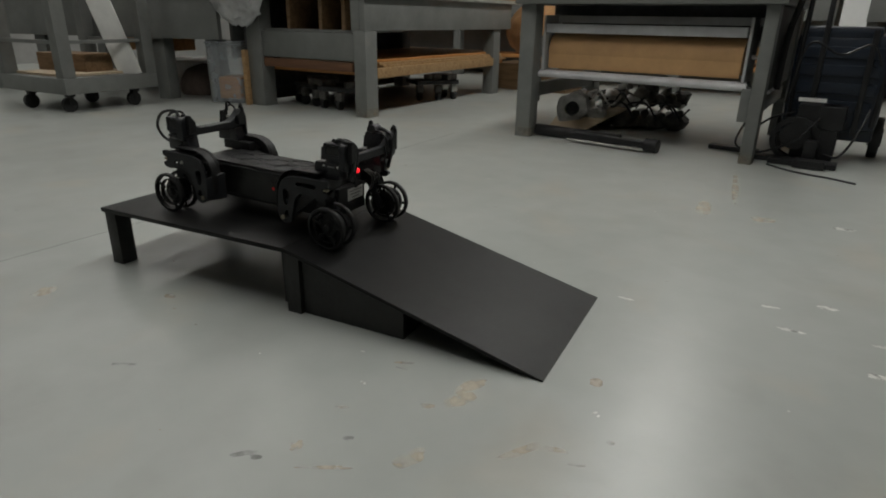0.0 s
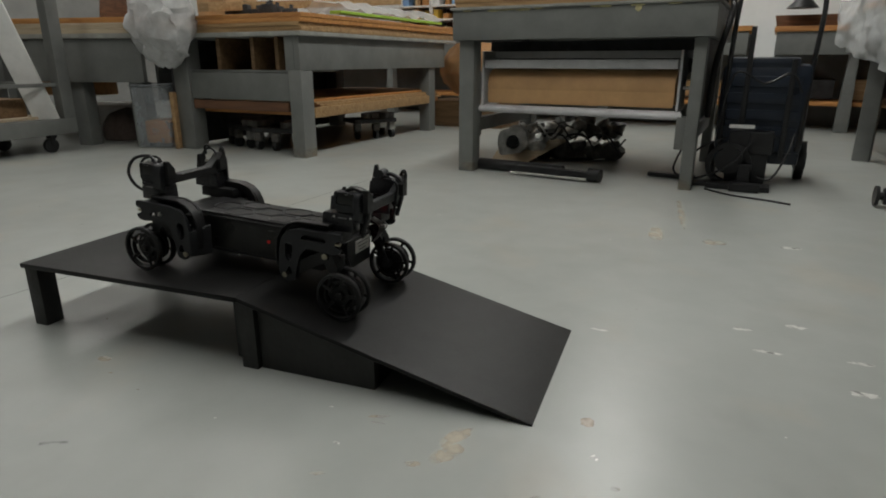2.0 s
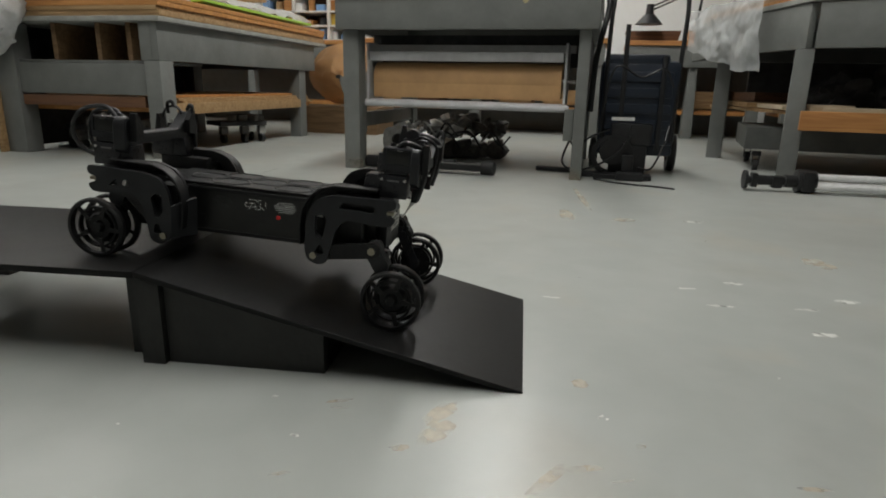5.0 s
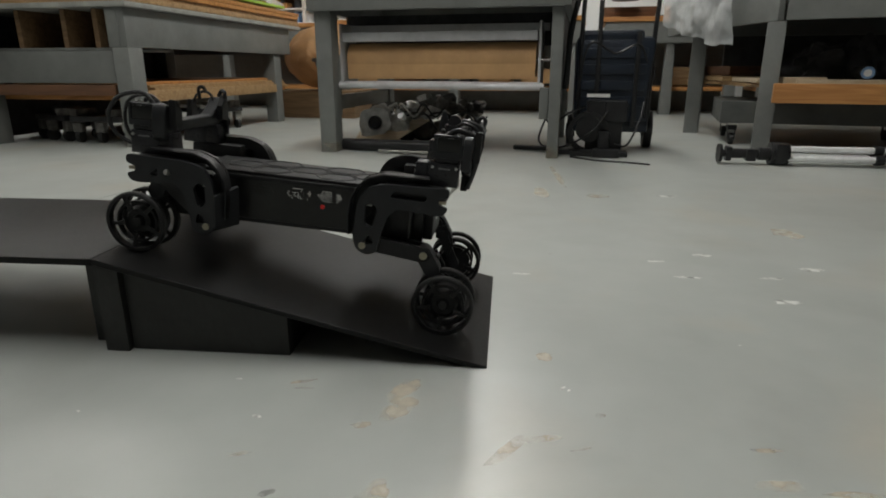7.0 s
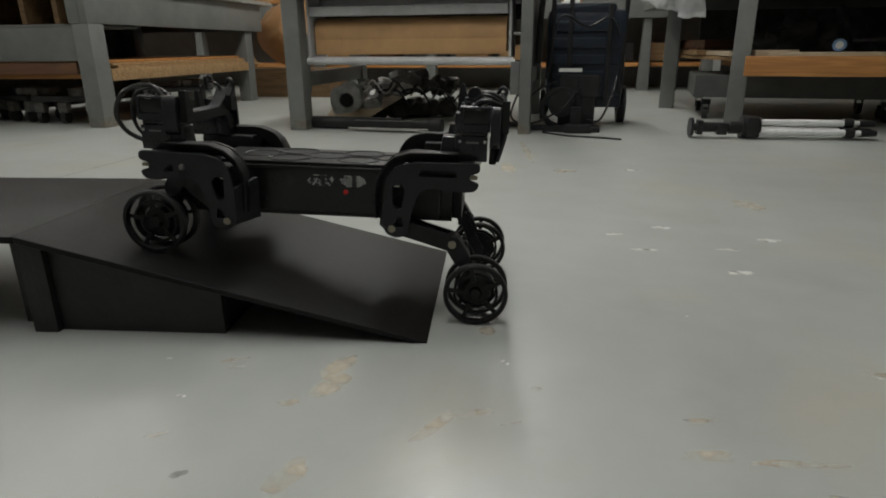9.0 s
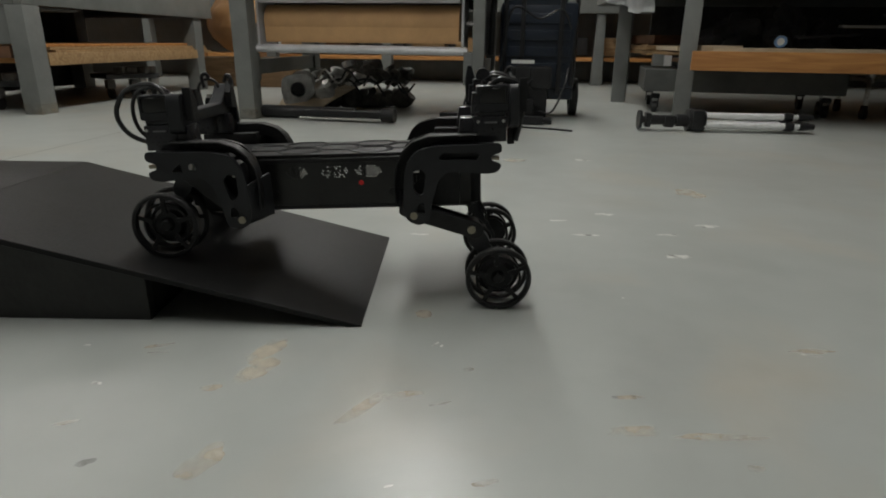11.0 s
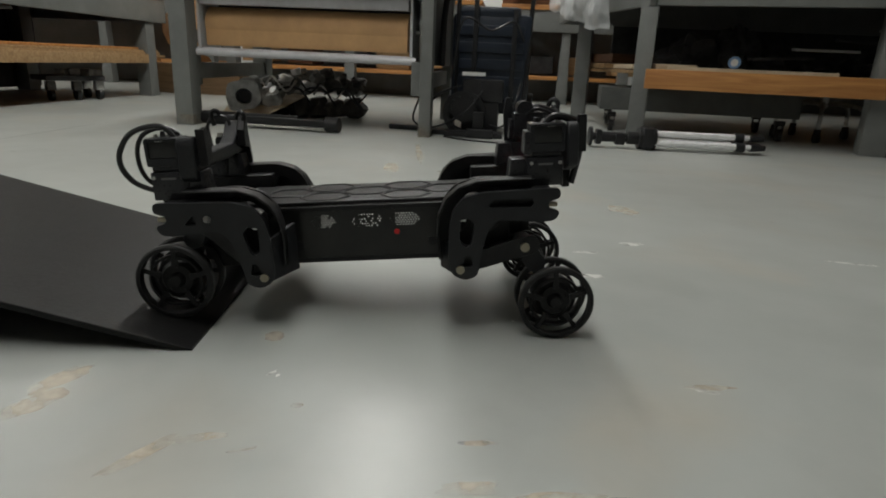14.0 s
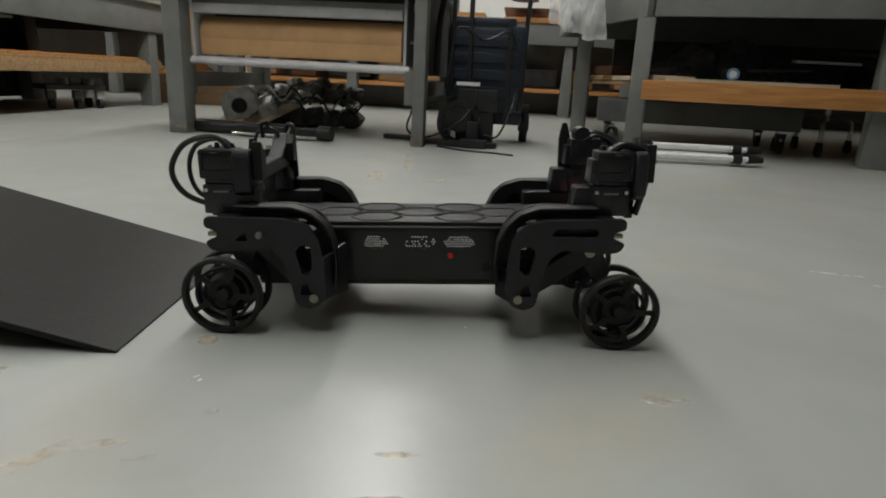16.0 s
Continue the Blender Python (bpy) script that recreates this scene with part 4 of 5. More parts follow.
bag((-3.12, 1.90, 1.02))


def side_bench():
    """A second grey bench beyond the bag."""
    t = thing("workbench", "long grey workbench with heavy square legs", "workbench", (-3.42, 1.86, 0), rz=16)
    part("top", span(-2.2, 0.14, -0.04, 1.2, 0.690, 0.72, 0.004), BENCH_TOP, t)
    part("apron", span(-2.15, 0.10, -0.02, 0.015, 0.42, 0.689), BENCH, t)
    for x in (-0.05, -0.50, -1.6, -2.1):
        part("leg", span(x, x + 0.10, -0.03 + 0.05, 0.12, 0, 0.419), BENCH, t)
        part("leg", span(x, x + 0.10, 1.05, 1.15, 0, 0.689), BENCH, t)
    part("side_panel", span(0.101, 0.125, 0.10, 1.1, 0.30, 0.689), BENCH, t)
    return t


side_bench()
board_stack(-2.0, 0.1, 0.0, 1.1, 0.7205, 3, 16, (-3.42, 1.86, 0), "brown boards stacked on the long bench", jag=0.01, th=0.03)
solid("picture_frame", box((-3.75, 2.05, 0.93), (0.22, 0.03, 0.20), 0.004, (-12, 0, 16)), DARK_WOOD, "dark wooden frame standing on the bench", "frame")


def bin_thing():
    t = thing("storage_bin", "frosted plastic storage bin with reddish contents", "bin", (-3.33, 1.99, 0), rz=18)
    b = B()
    add_box(b, (0, 0, 0.20), (0.235, 0.26, 0.385), 0.012, None, (1.06, 1.06))
    part("shell", b, BIN, t)
    c = B()
    add_box(c, (0, 0, 0.105), (0.17, 0.2, 0.15), 0.02)
    part("contents", c, PINE, t)
    part("lid", box((0, 0, 0.402), (0.265, 0.29, 0.016), 0.004), BIN, t)
    part("wood_side", span(0.135, 0.16, -0.12, 0.14, 0, 0.36), PLY, t)


bin_thing()


def heap(name, at, size, ma, label, cat, amount, seed):
    bm = B()
    bmesh.ops.create_icosphere(bm, subdivisions=4, radius=1)
    for v in bm.verts:
        n = noise.noise(v.co * 2.3 + Vector((seed, 0, 0))) * amount + noise.noise(v.co * 6 + Vector((0, seed, 0))) * amount * 0.4
        v.co *= 1 + n
        v.co = Vector((v.co.x * size[0], v.co.y * size[1], max(0, v.co.z + 0.35) * size[2] / 1.35))
    return solid(name, bm, ma, label, cat, at=at)


heap("seat_pad", (-3.95, 2.15, 0), (0.17, 0.17, 0.22), BROWN, "rounded brown padded cushion on the floor", "cushion", 0.06, 2)
wb = thing("white_tote", "white plastic tote under the bench", "tote", (-4.50, 2.45, 0), rz=20)
part("tub", box((0, 0, 0.10), (0.42, 0.32, 0.2), 0.01, None, (1.06, 1.06)), WHITE, wb)
part("lid", box((0, 0, 0.212), (0.47, 0.36, 0.02), 0.005), WHITE, wb)


def frame_cart():
    """Open-framed grey cart on casters."""
    t = thing("frame_cart", "grey open-framed cart on black casters", "cart", (-3.67, 1.02, 0), rz=6)
    part("bed", span(-0.62, 0.06, -0.06, 0.58, 0.112, 0.205, 0.004), BENCH, t)
    for x, y in ((-0.01, -0.06), (-0.01, 0.50), (-0.62, -0.06), (-0.62, 0.50)):
        part("post", span(x, x + 0.07, y, y + 0.08, 0.206, 1.25), BENCH, t)
    for z in (0.40, 1.17):
        part("rail", span(-0.55, -0.01, -0.05, -0.02, z, z + 0.022), BENCH, t)
        part("rail", span(0.01, 0.04, 0.02, 0.50, z, z + 0.022), BENCH, t)
        part("rail", span(-0.55, -0.01, 0.53, 0.56, z, z + 0.022), BENCH, t)
    part("lower_board", span(-0.54, -0.03, 0.0, 0.48, 0.206, 0.222), PALE_WOOD, t)
    for x, y in ((-0.03, 0.0), (0.0, 0.42), (-0.40, -0.02), (-0.36, 0.36)):
        caster("caster", t, x, y, 0.045, 0.111)
    return t


frame_cart()
solid("white_board", box((-3.80, 1.37, 0.60), (0.14, 0.018, 0.85), 0.002, (0, -16, 40)), WHITE, "white board leaning inside the cart", "board")
solid("wood_offcut", box((-4.02, 1.25, 0.277), (0.44, 0.2, 0.11), 0.003, (0, 0, 12)), DARK_PLY, "brown wooden offcut lying in the cart", "offcut")
solid("wood_offcut", box((-4.4, 2.1, 0.36), (0.5, 0.25, 0.10), 0.003, (0, 0, 12)), PINE, "orange wooden block stored behind the cart", "offcut")


def right_bench():
    """The bench with the slanting corner and the pine rail."""
    t = thing("workbench", "grey workbench with obtuse corner and pine rail", "workbench")
    poly = [(0.93, 2.44), (1.98, 2.20), (3.4, 2.2), (3.4, 4.0), (0.62, 4.0), (0.64, 3.4)]
    part("top", add_prism(B(), poly, "z", 0.800, 0.825, 0.003), BENCH_TOP, t, "worn bench top with wooden edge")
    inner = [(0.95, 2.46), (1.97, 2.225), (3.38, 2.225), (3.38, 3.98), (0.64, 3.98), (0.66, 3.4)]
    for a, b in zip(inner, inner[1:] + inner[:1]):
        a, b = Vector((*a, 0)), Vector((*b, 0))
        d = b - a
        bm = box((0, 0, 0.70), (d.length - 0.03, 0.03, 0.195), 0.003)
        ob = part("apron", bm, BENCH, t)
        ob.matrix_basis = Matrix.Translation((a + b) / 2) @ pose(0, 0, 0, 0, 0, math.degrees(math.atan2(d.y, d.x)))
    for x, y, s in ((0.945, 2.515, 0.078), (1.93, 2.32, 0.10), (0.765, 3.45, 0.085), (2.6, 2.3, 0.09), (3.2, 3.8, 0.09)):
        part("leg", box((x, y, 0.30), (s, s, 0.60), 0.003, (0, 0, -13)), BENCH, t)
    ob = part("pine_rail", box((0, 0, 0), (0.97, 0.038, 0.086), 0.003), PINE, t, "orange pine rail with knots")
    ob.matrix_basis = pose(1.415, 2.315, 0.284, 0, 0, -9.0)
    # added board, near black in place of the shade under this bench
    part("back_board", span(1.0, 3.36, 3.93, 3.955, 0.321, 0.60), DARK, t, "added dark board standing in for shade at the back")
    part("shelf", add_prism(B(), [(0.96, 2.48), (1.9, 2.35), (3.2, 2.35), (3.2, 3.8), (0.76, 3.8)], "z", 0.302, 0.320, 0.002), PLY, t, "plywood lower shelf")
    return t


right_bench()


def right_clutter():
    for k, (x, y, z, sx, sy, sz, rz, ma) in enumerate(((1.42, 2.50, 0.333, 0.72, 0.14, 0.018, -8, PALE_WOOD), (1.08, 2.62, 0.337, 0.20, 0.22, 0.03, 10, PALE_WOOD), (1.05, 2.9, 0.335, 0.3, 0.5, 0.022, 4, PALE_WOOD), (0.95, 3.3, 0.336, 0.24, 0.5, 0.026, 2, PLY), (0.95, 3.35, 0.38, 0.2, 0.35, 0.05, 14, DARK_WOOD))):
        solid("plank", box((x, y, z), (sx, sy, sz), 0.002, (0, 0, rz)), ma, "short wooden plank on the lower shelf", "plank", "planks on the shelf")
    t = thing("tube_roll", "rolled dark tube with pale blue end", "roll", (1.37, 2.55, 0.372))
    b = B()
    add_cyl(b, (0, 0, 0), (0.08, 0.5, 0.01), 0.028, 20)
    part("tube", b, DARK, t)
    c = B()
    add_cyl(c, (-0.002, -0.004, 0), (0.0, 0.004, 0), 0.028, 24)
    part("end_cap", c, BLUE_CAP, t, "pale blue end cap")
    d = B()
    add_cyl(d, (-0.003, -0.006, 0), (-0.002, -0.0035, 0), 0.017, 20)
    part("end_ring", d, WHITE, t)
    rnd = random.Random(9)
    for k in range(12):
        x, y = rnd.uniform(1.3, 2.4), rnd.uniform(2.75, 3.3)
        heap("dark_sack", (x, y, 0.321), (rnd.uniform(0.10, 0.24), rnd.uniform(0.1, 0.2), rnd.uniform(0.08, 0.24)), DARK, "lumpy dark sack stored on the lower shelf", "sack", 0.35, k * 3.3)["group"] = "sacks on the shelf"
    for k in range(4):
        solid("strip", box((1.6 + 0.22 * k, 2.62 + 0.05 * k, 0.40 + 0.045 * k), (0.30, 0.05, 0.012), 0.002, (4, -3 + 3 * k, 10 - 7 * k)), GREY_METAL if k % 2 else DARK, "thin strip lying on the sacks", "strip", "strips on the shelf")
    # low cart beneath the bench
    c = thing("low_cart", "low grey tray cart on casters under the bench", "cart", (1.32, 3.02, 0), rz=-6)
    part("tray", box((0, 0, 0.172), (0.98, 0.55, 0.115), 0.006), TRAY, c, "dark grey tray")
    for x in (-0.42, 0.42):
        for y in (-0.22, 0.22):
            caster("caster", c, x, y, 0.03, 0.10)
    s = thing("stool_base", "chrome tube stool base on small casters", "stool", (1.98, 2.92, 0))
    for k in range(5):
        a = 2 * math.pi * k / 5 + 0.5
        bm = B()
        ca, sa = math.cos(a), math.sin(a)
        add_tube(bm, [(0.02 * ca, 0.02 * sa, 0.19), (0.12 * ca, 0.12 * sa, 0.19), (0.20 * ca, 0.20 * sa, 0.16), (0.215 * ca, 0.215 * sa, 0.07)], 0.011, 10, 6)
        part("leg", bm, STEEL, s, "bent chrome tube leg")
        w = B()
        add_cyl(w, (0.215 * ca - 0.01, 0.215 * sa, 0.028), (0.215 * ca + 0.01, 0.215 * sa, 0.028), 0.028, 16)
        add_box(w, (0.215 * ca, 0.215 * sa, 0.055), (0.03, 0.02, 0.03), 0.003)
        part("caster", w, RUBBER, s)
    bm = B()
    add_cyl(bm, (0, 0, 0.17), (0, 0, 0.30), 0.022, 14)
    part("column", bm, STEEL, s)

    def drape(u, v):
        ax, ay = 0.60 + 0.235 * u, 3.40 - 0.74 * u
        if v < 0.35:
            k = v / 0.35
            return (ax + 0.30 * (1 - k), ay + 0.12 * (1 - k), 0.865 + 0.05 * math.sin(5 * u) * (1 - k) + 0.03 * (1 - k))
        k = (v - 0.35) / 0.65
        n = 0.20 + 0.15 * u - 0.05 * abs(u - 0.35)
        pleat = (0.010 * math.sin(15 * u + 2 * k) + 0.004 * math.sin(37 * u)) * k
        return (ax - 0.075 - pleat, ay - 0.03 - 0.04 * k - pleat, 0.86 - n * k * 1.15)
    solid("plastic_sheet", crumple(90, 60, drape, 0.016, 8, 8.8), SHEET, "clear plastic sheet draped over the bench corner", "plastic sheet")
    solid("tape_box", box((1.15, 2.62, 0.897), (0.16, 0.1, 0.06), 0.004, (0, 0, 20)), YELLOW, "yellow box on the bench top", "box")
    for k in range(2):
        d = 0.012 * k
        solid("top_board", add_prism(B(), [(0.95 + d, 2.45 + d), (1.97, 2.21 + d), (3.3, 2.21 + d), (3.3, 3.9), (0.66 + d, 3.9), (0.68 + d, 3.4)], "z", 0.8255 + 0.020 * k, 0.845 + 0.020 * k, 0.001), (PINE, PLY)[k], "brown board lying on the bench top", "board", "boards on the bench")


right_clutter()


def tripod():
    t = thing("tripod", "folded silver and black camera tripod lying on floor", "tripod", (0.672, 2.075, 0.0), rz=2.5)
    L = 0.72
    hd = B()
    add_cyl(hd, (0.0, 0, 0.045), (0.012, 0, 0.045), 0.040, 20)
    add_cyl(hd, (0.012, 0, 0.045), (0.05, 0, 0.045), 0.016, 14)
    add_box(hd, (0.04, 0, 0.045), (0.022, 0.05, 0.06), 0.004)
    add_cyl(hd, (0.05, 0, 0.045), (0.16, 0, 0.045), 0.022, 16, 0.019)
    add_box(hd, (0.13, 0, 0.04), (0.04, 0.05, 0.05), 0.006)
    add_cyl(hd, (0.16, 0, 0.045), (0.21, 0, 0.045), 0.027, 16)
    part("head", hd, BLACK_STEEL, t, "black tripod head")
    co = B()
    add_cyl(co, (0.205, 0, 0.047), (0.275, 0, 0.047), 0.046, 20)
    add_box(co, (0.24, 0, 0.05), (0.045, 0.10, 0.085), 0.008)
    part("collar", co, BLACK_STEEL, t)
    for k, (y, z) in enumerate(((0.028, 0.030), (-0.028, 0.030), (0.0, 0.066))):
        lg = B()
        add_cyl(lg, (0.27, y, z), (0.60, y * 0.9, z), 0.014, 14)
        add_cyl(lg, (0.60, y * 0.9, z), (0.66, y * 0.9, z), 0.011, 12)
        part("leg", lg, SILVER, t, "bright silver leg tube")
        cl = B()
        add_cyl(cl, (0.60, y * 0.9, z), (0.635, y * 0.9, z), 0.020, 12)
        add_cyl(cl, (0.66, y * 0.9, z), (L, y * 0.9, z), 0.017, 12, 0.012)
        part("leg_clamp", cl, BLACK_STEEL, t)


tripod()


def hand_truck():
    """Blue machine on a black hand truck, with hoses."""
    t = thing("floor_machine", "dark blue wheeled shop machine with black loop handle", "machine", (0.225, 2.45, 0))
    bd = B()
    add_box(bd, (0.0, 0.08, 0.34), (0.37, 0.26, 0.40), 0.03)
    add_box(bd, (-0.02, 0.06, 0.545), (0.30, 0.22, 0.05), 0.02)
    add_box(bd, (0.0, 0.10, 0.14), (0.36, 0.26, 0.10), 0.015)
    body = part("body", bd, BLUE, t)
    for k in range(4):
        part("rib", box((0.0, -0.054, 0.24 + 0.075 * k), (0.30, 0.012, 0.045), 0.004), BLUE, body)
    hd = B()
    add_tube(hd, [(-0.155, -0.05, 0.16), (-0.158, -0.05, 0.50), (-0.150, -0.02, 0.80), (-0.125, 0.0, 0.855), (0.14, 0.0, 0.84), (0.185, 0.0, 0.80), (0.175, -0.03, 0.50), (0.165, -0.05, 0.16)], 0.0105, 10, 8)
    part("loop_handle", hd, BLACK_STEEL, t)
    for x, z in ((-0.075, 0.70), (0.105, 0.56)):
        part("upright", span(x - 0.011, x + 0.011, -0.075, -0.057, 0.12, z, 0.002), BLACK_STEEL, t)
    for x, r, w in ((0.195, 0.092, 0.04), (-0.195, 0.08, 0.035)):
        wh = B()
        add_cyl(wh, (x - w / 2, 0.17, r), (x + w / 2, 0.17, r), r, 28)
        add_cyl(wh, (x - w / 2 - 0.006, 0.17, r), (x + w / 2 + 0.006, 0.17, r), r * 0.45, 20)
        part("wheel", wh, RUBBER, t)
    rl = B()
    for y in (-0.13, -0.20):
        add_hoop(rl, (-0.10, y, 0.10), 0.078, 0.098, 0.010, 32)
    add_cyl(rl, (-0.10, -0.20, 0.118), (-0.10, -0.08, 0.118), 0.06, 24)
    part("hose_reel", rl, BLACK_STEEL, t)
    pk = B()
    add_box(pk, (-0.03, -0.12, 0.13), (0.17, 0.10, 0.24), 0.012)
    add_box(pk, (0.02, -0.13, 0.20), (0.10, 0.10, 0.10), 0.01)
    part("motor_box", pk, BLACK_STEEL, t)
    part("label", box((-0.065, -0.182, 0.272), (0.105, 0.003, 0.016), 0), LABEL, t, "white label strip")
    fb = B()
    add_box(fb, (-0.05, -0.24, 0.012), (0.26, 0.10, 0.022), 0.003)
    add_box(fb, (-0.02, -0.30, 0.02), (0.12, 0.06, 0.035), 0.004)
    add_box(fb, (-0.03, -0.24, 0.06), (0.05, 0.05, 0.10), 0.004)
    part("foot_plate", fb, BLACK_STEEL, t)
    for k, pts in enumerate(([(-0.22, -0.1, 0.30), (-0.21, -0.12, 0.55), (-0.17, -0.08, 0.78), (-0.205, -0.02, 0.84), (-0.23, 0.05, 0.7)],
                             [(-0.17, -0.15, 0.25), (-0.12, -0.2, 0.50), (0.0, -0.18, 0.46), (0.10, -0.14, 0.50), (0.15, -0.1, 0.42)],
                             [(-0.30, -0.2, 0.18), (-0.33, -0.22, 0.06), (-0.24, -0.22, 0.03), (-0.1, -0.25, 0.10), (-0.02, -0.2, 0.2)],
                             [(0.02, -0.2, 0.05), (0.08, -0.2, 0.05), (0.13, -0.16, 0.16), (0.15, -0.1, 0.24)],
                             [(-0.34, -0.12, 0.23), (-0.28, -0.2, 0.14), (-0.20, -0.22, 0.19), (-0.12, -0.2, 0.22)])):
        hb = B()
        add_tube(hb, pts, 0.014 if k == 0 else 0.005, 8, 8)
        part("hose", hb, CABLE, t)


hand_truck()
bm = B()
add_tube(bm, [(0.05, 2.12, 0.004), (0.16, 2.03, 0.004), (0.30, 1.98, 0.005), (0.385, 1.945, 0.004)], 0.004, 6)
solid("cord", bm, CABLE, "thin black cord lying on the floor", "cord")
bm = B()
add_box(bm, (-0.13, 2.36, 0.012), (0.22, 0.05, 0.022), 0.003, (0, 0, -8))
add_box(bm, (0.02, 2.24, 0.012), (0.14, 0.07, 0.022), 0.003, (0, 0, 5))
solid("flat_bar", bm, BLACK_STEEL, "black flat bar on the floor beside the bench", "bar")


# ---- parts under the roll bench ----
def gearbox():
    t = thing("gearbox", "oily gearbox casting with open aluminium flange", "gearbox", (-1.02, 2.50, 0))
    b = B()
    seg = 28
    rings = []
    for k, (r, d) in enumerate(((0.034, 0.05), (0.040, 0.0), (0.085, 0.0), (0.092, 0.02), (0.07, 0.06), (0.06, 0.16))):
        row = []
        for j in range(seg):
            a = 2 * math.pi * j / seg
            rr = r * (1 + (0.03 * math.cos(7 * a) if 1 < k < 4 else 0) + (0.30 * noise.noise(Vector((1.1 * math.cos(a) + 3, 1.1 * math.sin(a), 0.4 * k))) if k > 1 else 0))
            row.append(b.verts.new((rr * math.cos(a), d, rr * math.sin(a))))
        rings.append(row)
    for r0, r1 in zip(rings, rings[1:]):
        for j in range(seg):
            b.faces.new((r0[j], r0[(j + 1) % seg], r1[(j + 1) % seg], r1[j]))
    b.faces.new(rings[0])
    b.faces.new(rings[-1][::-1])
    ob = part("flange", b, ALU, t, "bare aluminium flange with dark bore")
    ob.matrix_basis = pose(0.0, -0.02, 0.108, 0, 12, 22)
    bore = B()
    add_cyl(bore, (0, 0.012, 0), (0, 0.045, 0), 0.0345, 24)
    ob = part("bore", bore, DARK, t)
    ob.matrix_basis = pose(0.0, -0.02, 0.108, 0, 12, 22)
    rnd = random.Random(5)
    for k in range(11):
        c = B()
        a = 2 * math.pi * k / 11
        p = Vector((0.02 + 0.075 * math.cos(a), 0.03 + rnd.uniform(0, 0.05), 0.108 + 0.085 * math.sin(a)))
        add_cyl(c, p, p + Vector((rnd.uniform(-0.01, 0.05), 0.05, rnd.uniform(-0.02, 0.02))), rnd.uniform(0.010, 0.022), 12)
        part("boss", c, ALU, t, "bare aluminium boss")
    c = B()
    bmesh.ops.create_icosphere(c, subdivisions=3, radius=1)
    for v in c.verts:
        k = 1 + 0.45 * noise.noise(v.co * 1.9 + Vector((4, 1, 2)))
        v.co = Vector((0.085 + 0.085 * v.co.x * k, 0.075 + 0.06 * v.co.y * k, 0.095 + 0.075 * v.co.z * k))
    part("bell_housing", c, ALU, t, "bare aluminium housing")
    rnd = random.Random(11)
    for k in range(26):
        u = k / 25
        c = B()
        p = (0.06 + 0.46 * u + rnd.uniform(-0.03, 0.03), 0.06 + 0.25 * u + rnd.uniform(-0.06, 0.06), 0.09 + 0.11 * math.sin(math.pi * (0.15 + 0.75 * u)) + rnd.uniform(-0.05, 0.04))
        if k % 3 == 0:
            add_cyl(c, p, (p[0] + rnd.uniform(-0.08, 0.08), p[1] + 0.05, p[2] + rnd.uniform(-0.05, 0.05)), rnd.uniform(0.008, 0.022), 14)
        else:
            add_box(c, p, (rnd.uniform(0.02, 0.06), rnd.uniform(0.02, 0.06), rnd.uniform(0.012, 0.035)), 0.005, (rnd.uniform(-40, 40), rnd.uniform(-40, 40), rnd.uniform(0, 90)))
        part("casting", c, GRIME if k % 5 else ALU, t)
    for k in range(3):
        c = B()
        p = Vector((0.14 + 0.12 * k, 0.06 + 0.03 * k, 0.13))
        add_tube(c, [p, p + Vector((0.06, -0.02, 0.03)), p + Vector((0.13, 0.0, 0.02)), p + Vector((0.18, 0.03, -0.06))], 0.006, 6, 5)
        part("line", c, CABLE, t)
    for k in range(5):
        c = B()
        bmesh.ops.create_icosphere(c, subdivisions=2, radius=1)
        for v in c.verts:
            f = 1 + 0.5 * noise.noise(v.co * 1.7 + Vector((k * 3.0, 0, 0)))
            v.co = Vector((0.13 + 0.09 * k + 0.075 * v.co.x * f, 0.16 + 0.03 * k + 0.06 * v.co.y * f, max(0.0, 0.05 + 0.062 * v.co.z * f)))
        part("support", c, GRIME, t)
    for k in range(20):
        u = k / 19
        c = B()
        bmesh.ops.create_icosphere(c, subdivisions=2, radius=1)
        ce = Vector((0.14 + 0.38 * u, 0.07 + 0.2 * u + rnd.uniform(-0.05, 0.03), 0.10 + 0.10 * math.sin(math.pi * (0.2 + 0.6 * u)) + rnd.uniform(-0.04, 0.03)))
        sz = Vector((rnd.uniform(0.03, 0.065), rnd.uniform(0.025, 0.045), rnd.uniform(0.022, 0.048)))
        for v in c.verts:
            f = 1 + 0.5 * noise.noise(v.co * 1.8 + ce * 40)
            v.co = Vector((ce.x + sz.x * v.co.x * f, ce.y + sz.y * v.co.y * f, ce.z + sz.z * v.co.z * f))
        part("lump", c, ALU if k in (0, 2, 7) else GRIME, t)
    for k in range(4):
        c = B()
        p = Vector((0.10 + 0.11 * k, 0.02 + 0.05 * k, 0.10 + rnd.uniform(0, 0.07)))
        add_tube(c, [p, p + Vector((0.05, -0.03, 0.05)), p + Vector((0.11, -0.01, -0.02)), p + Vector((0.16, 0.02, 0.03))], 0.005, 6, 5)
        part("line", c, (STEEL, CABLE)[k % 2], t)


gearbox()


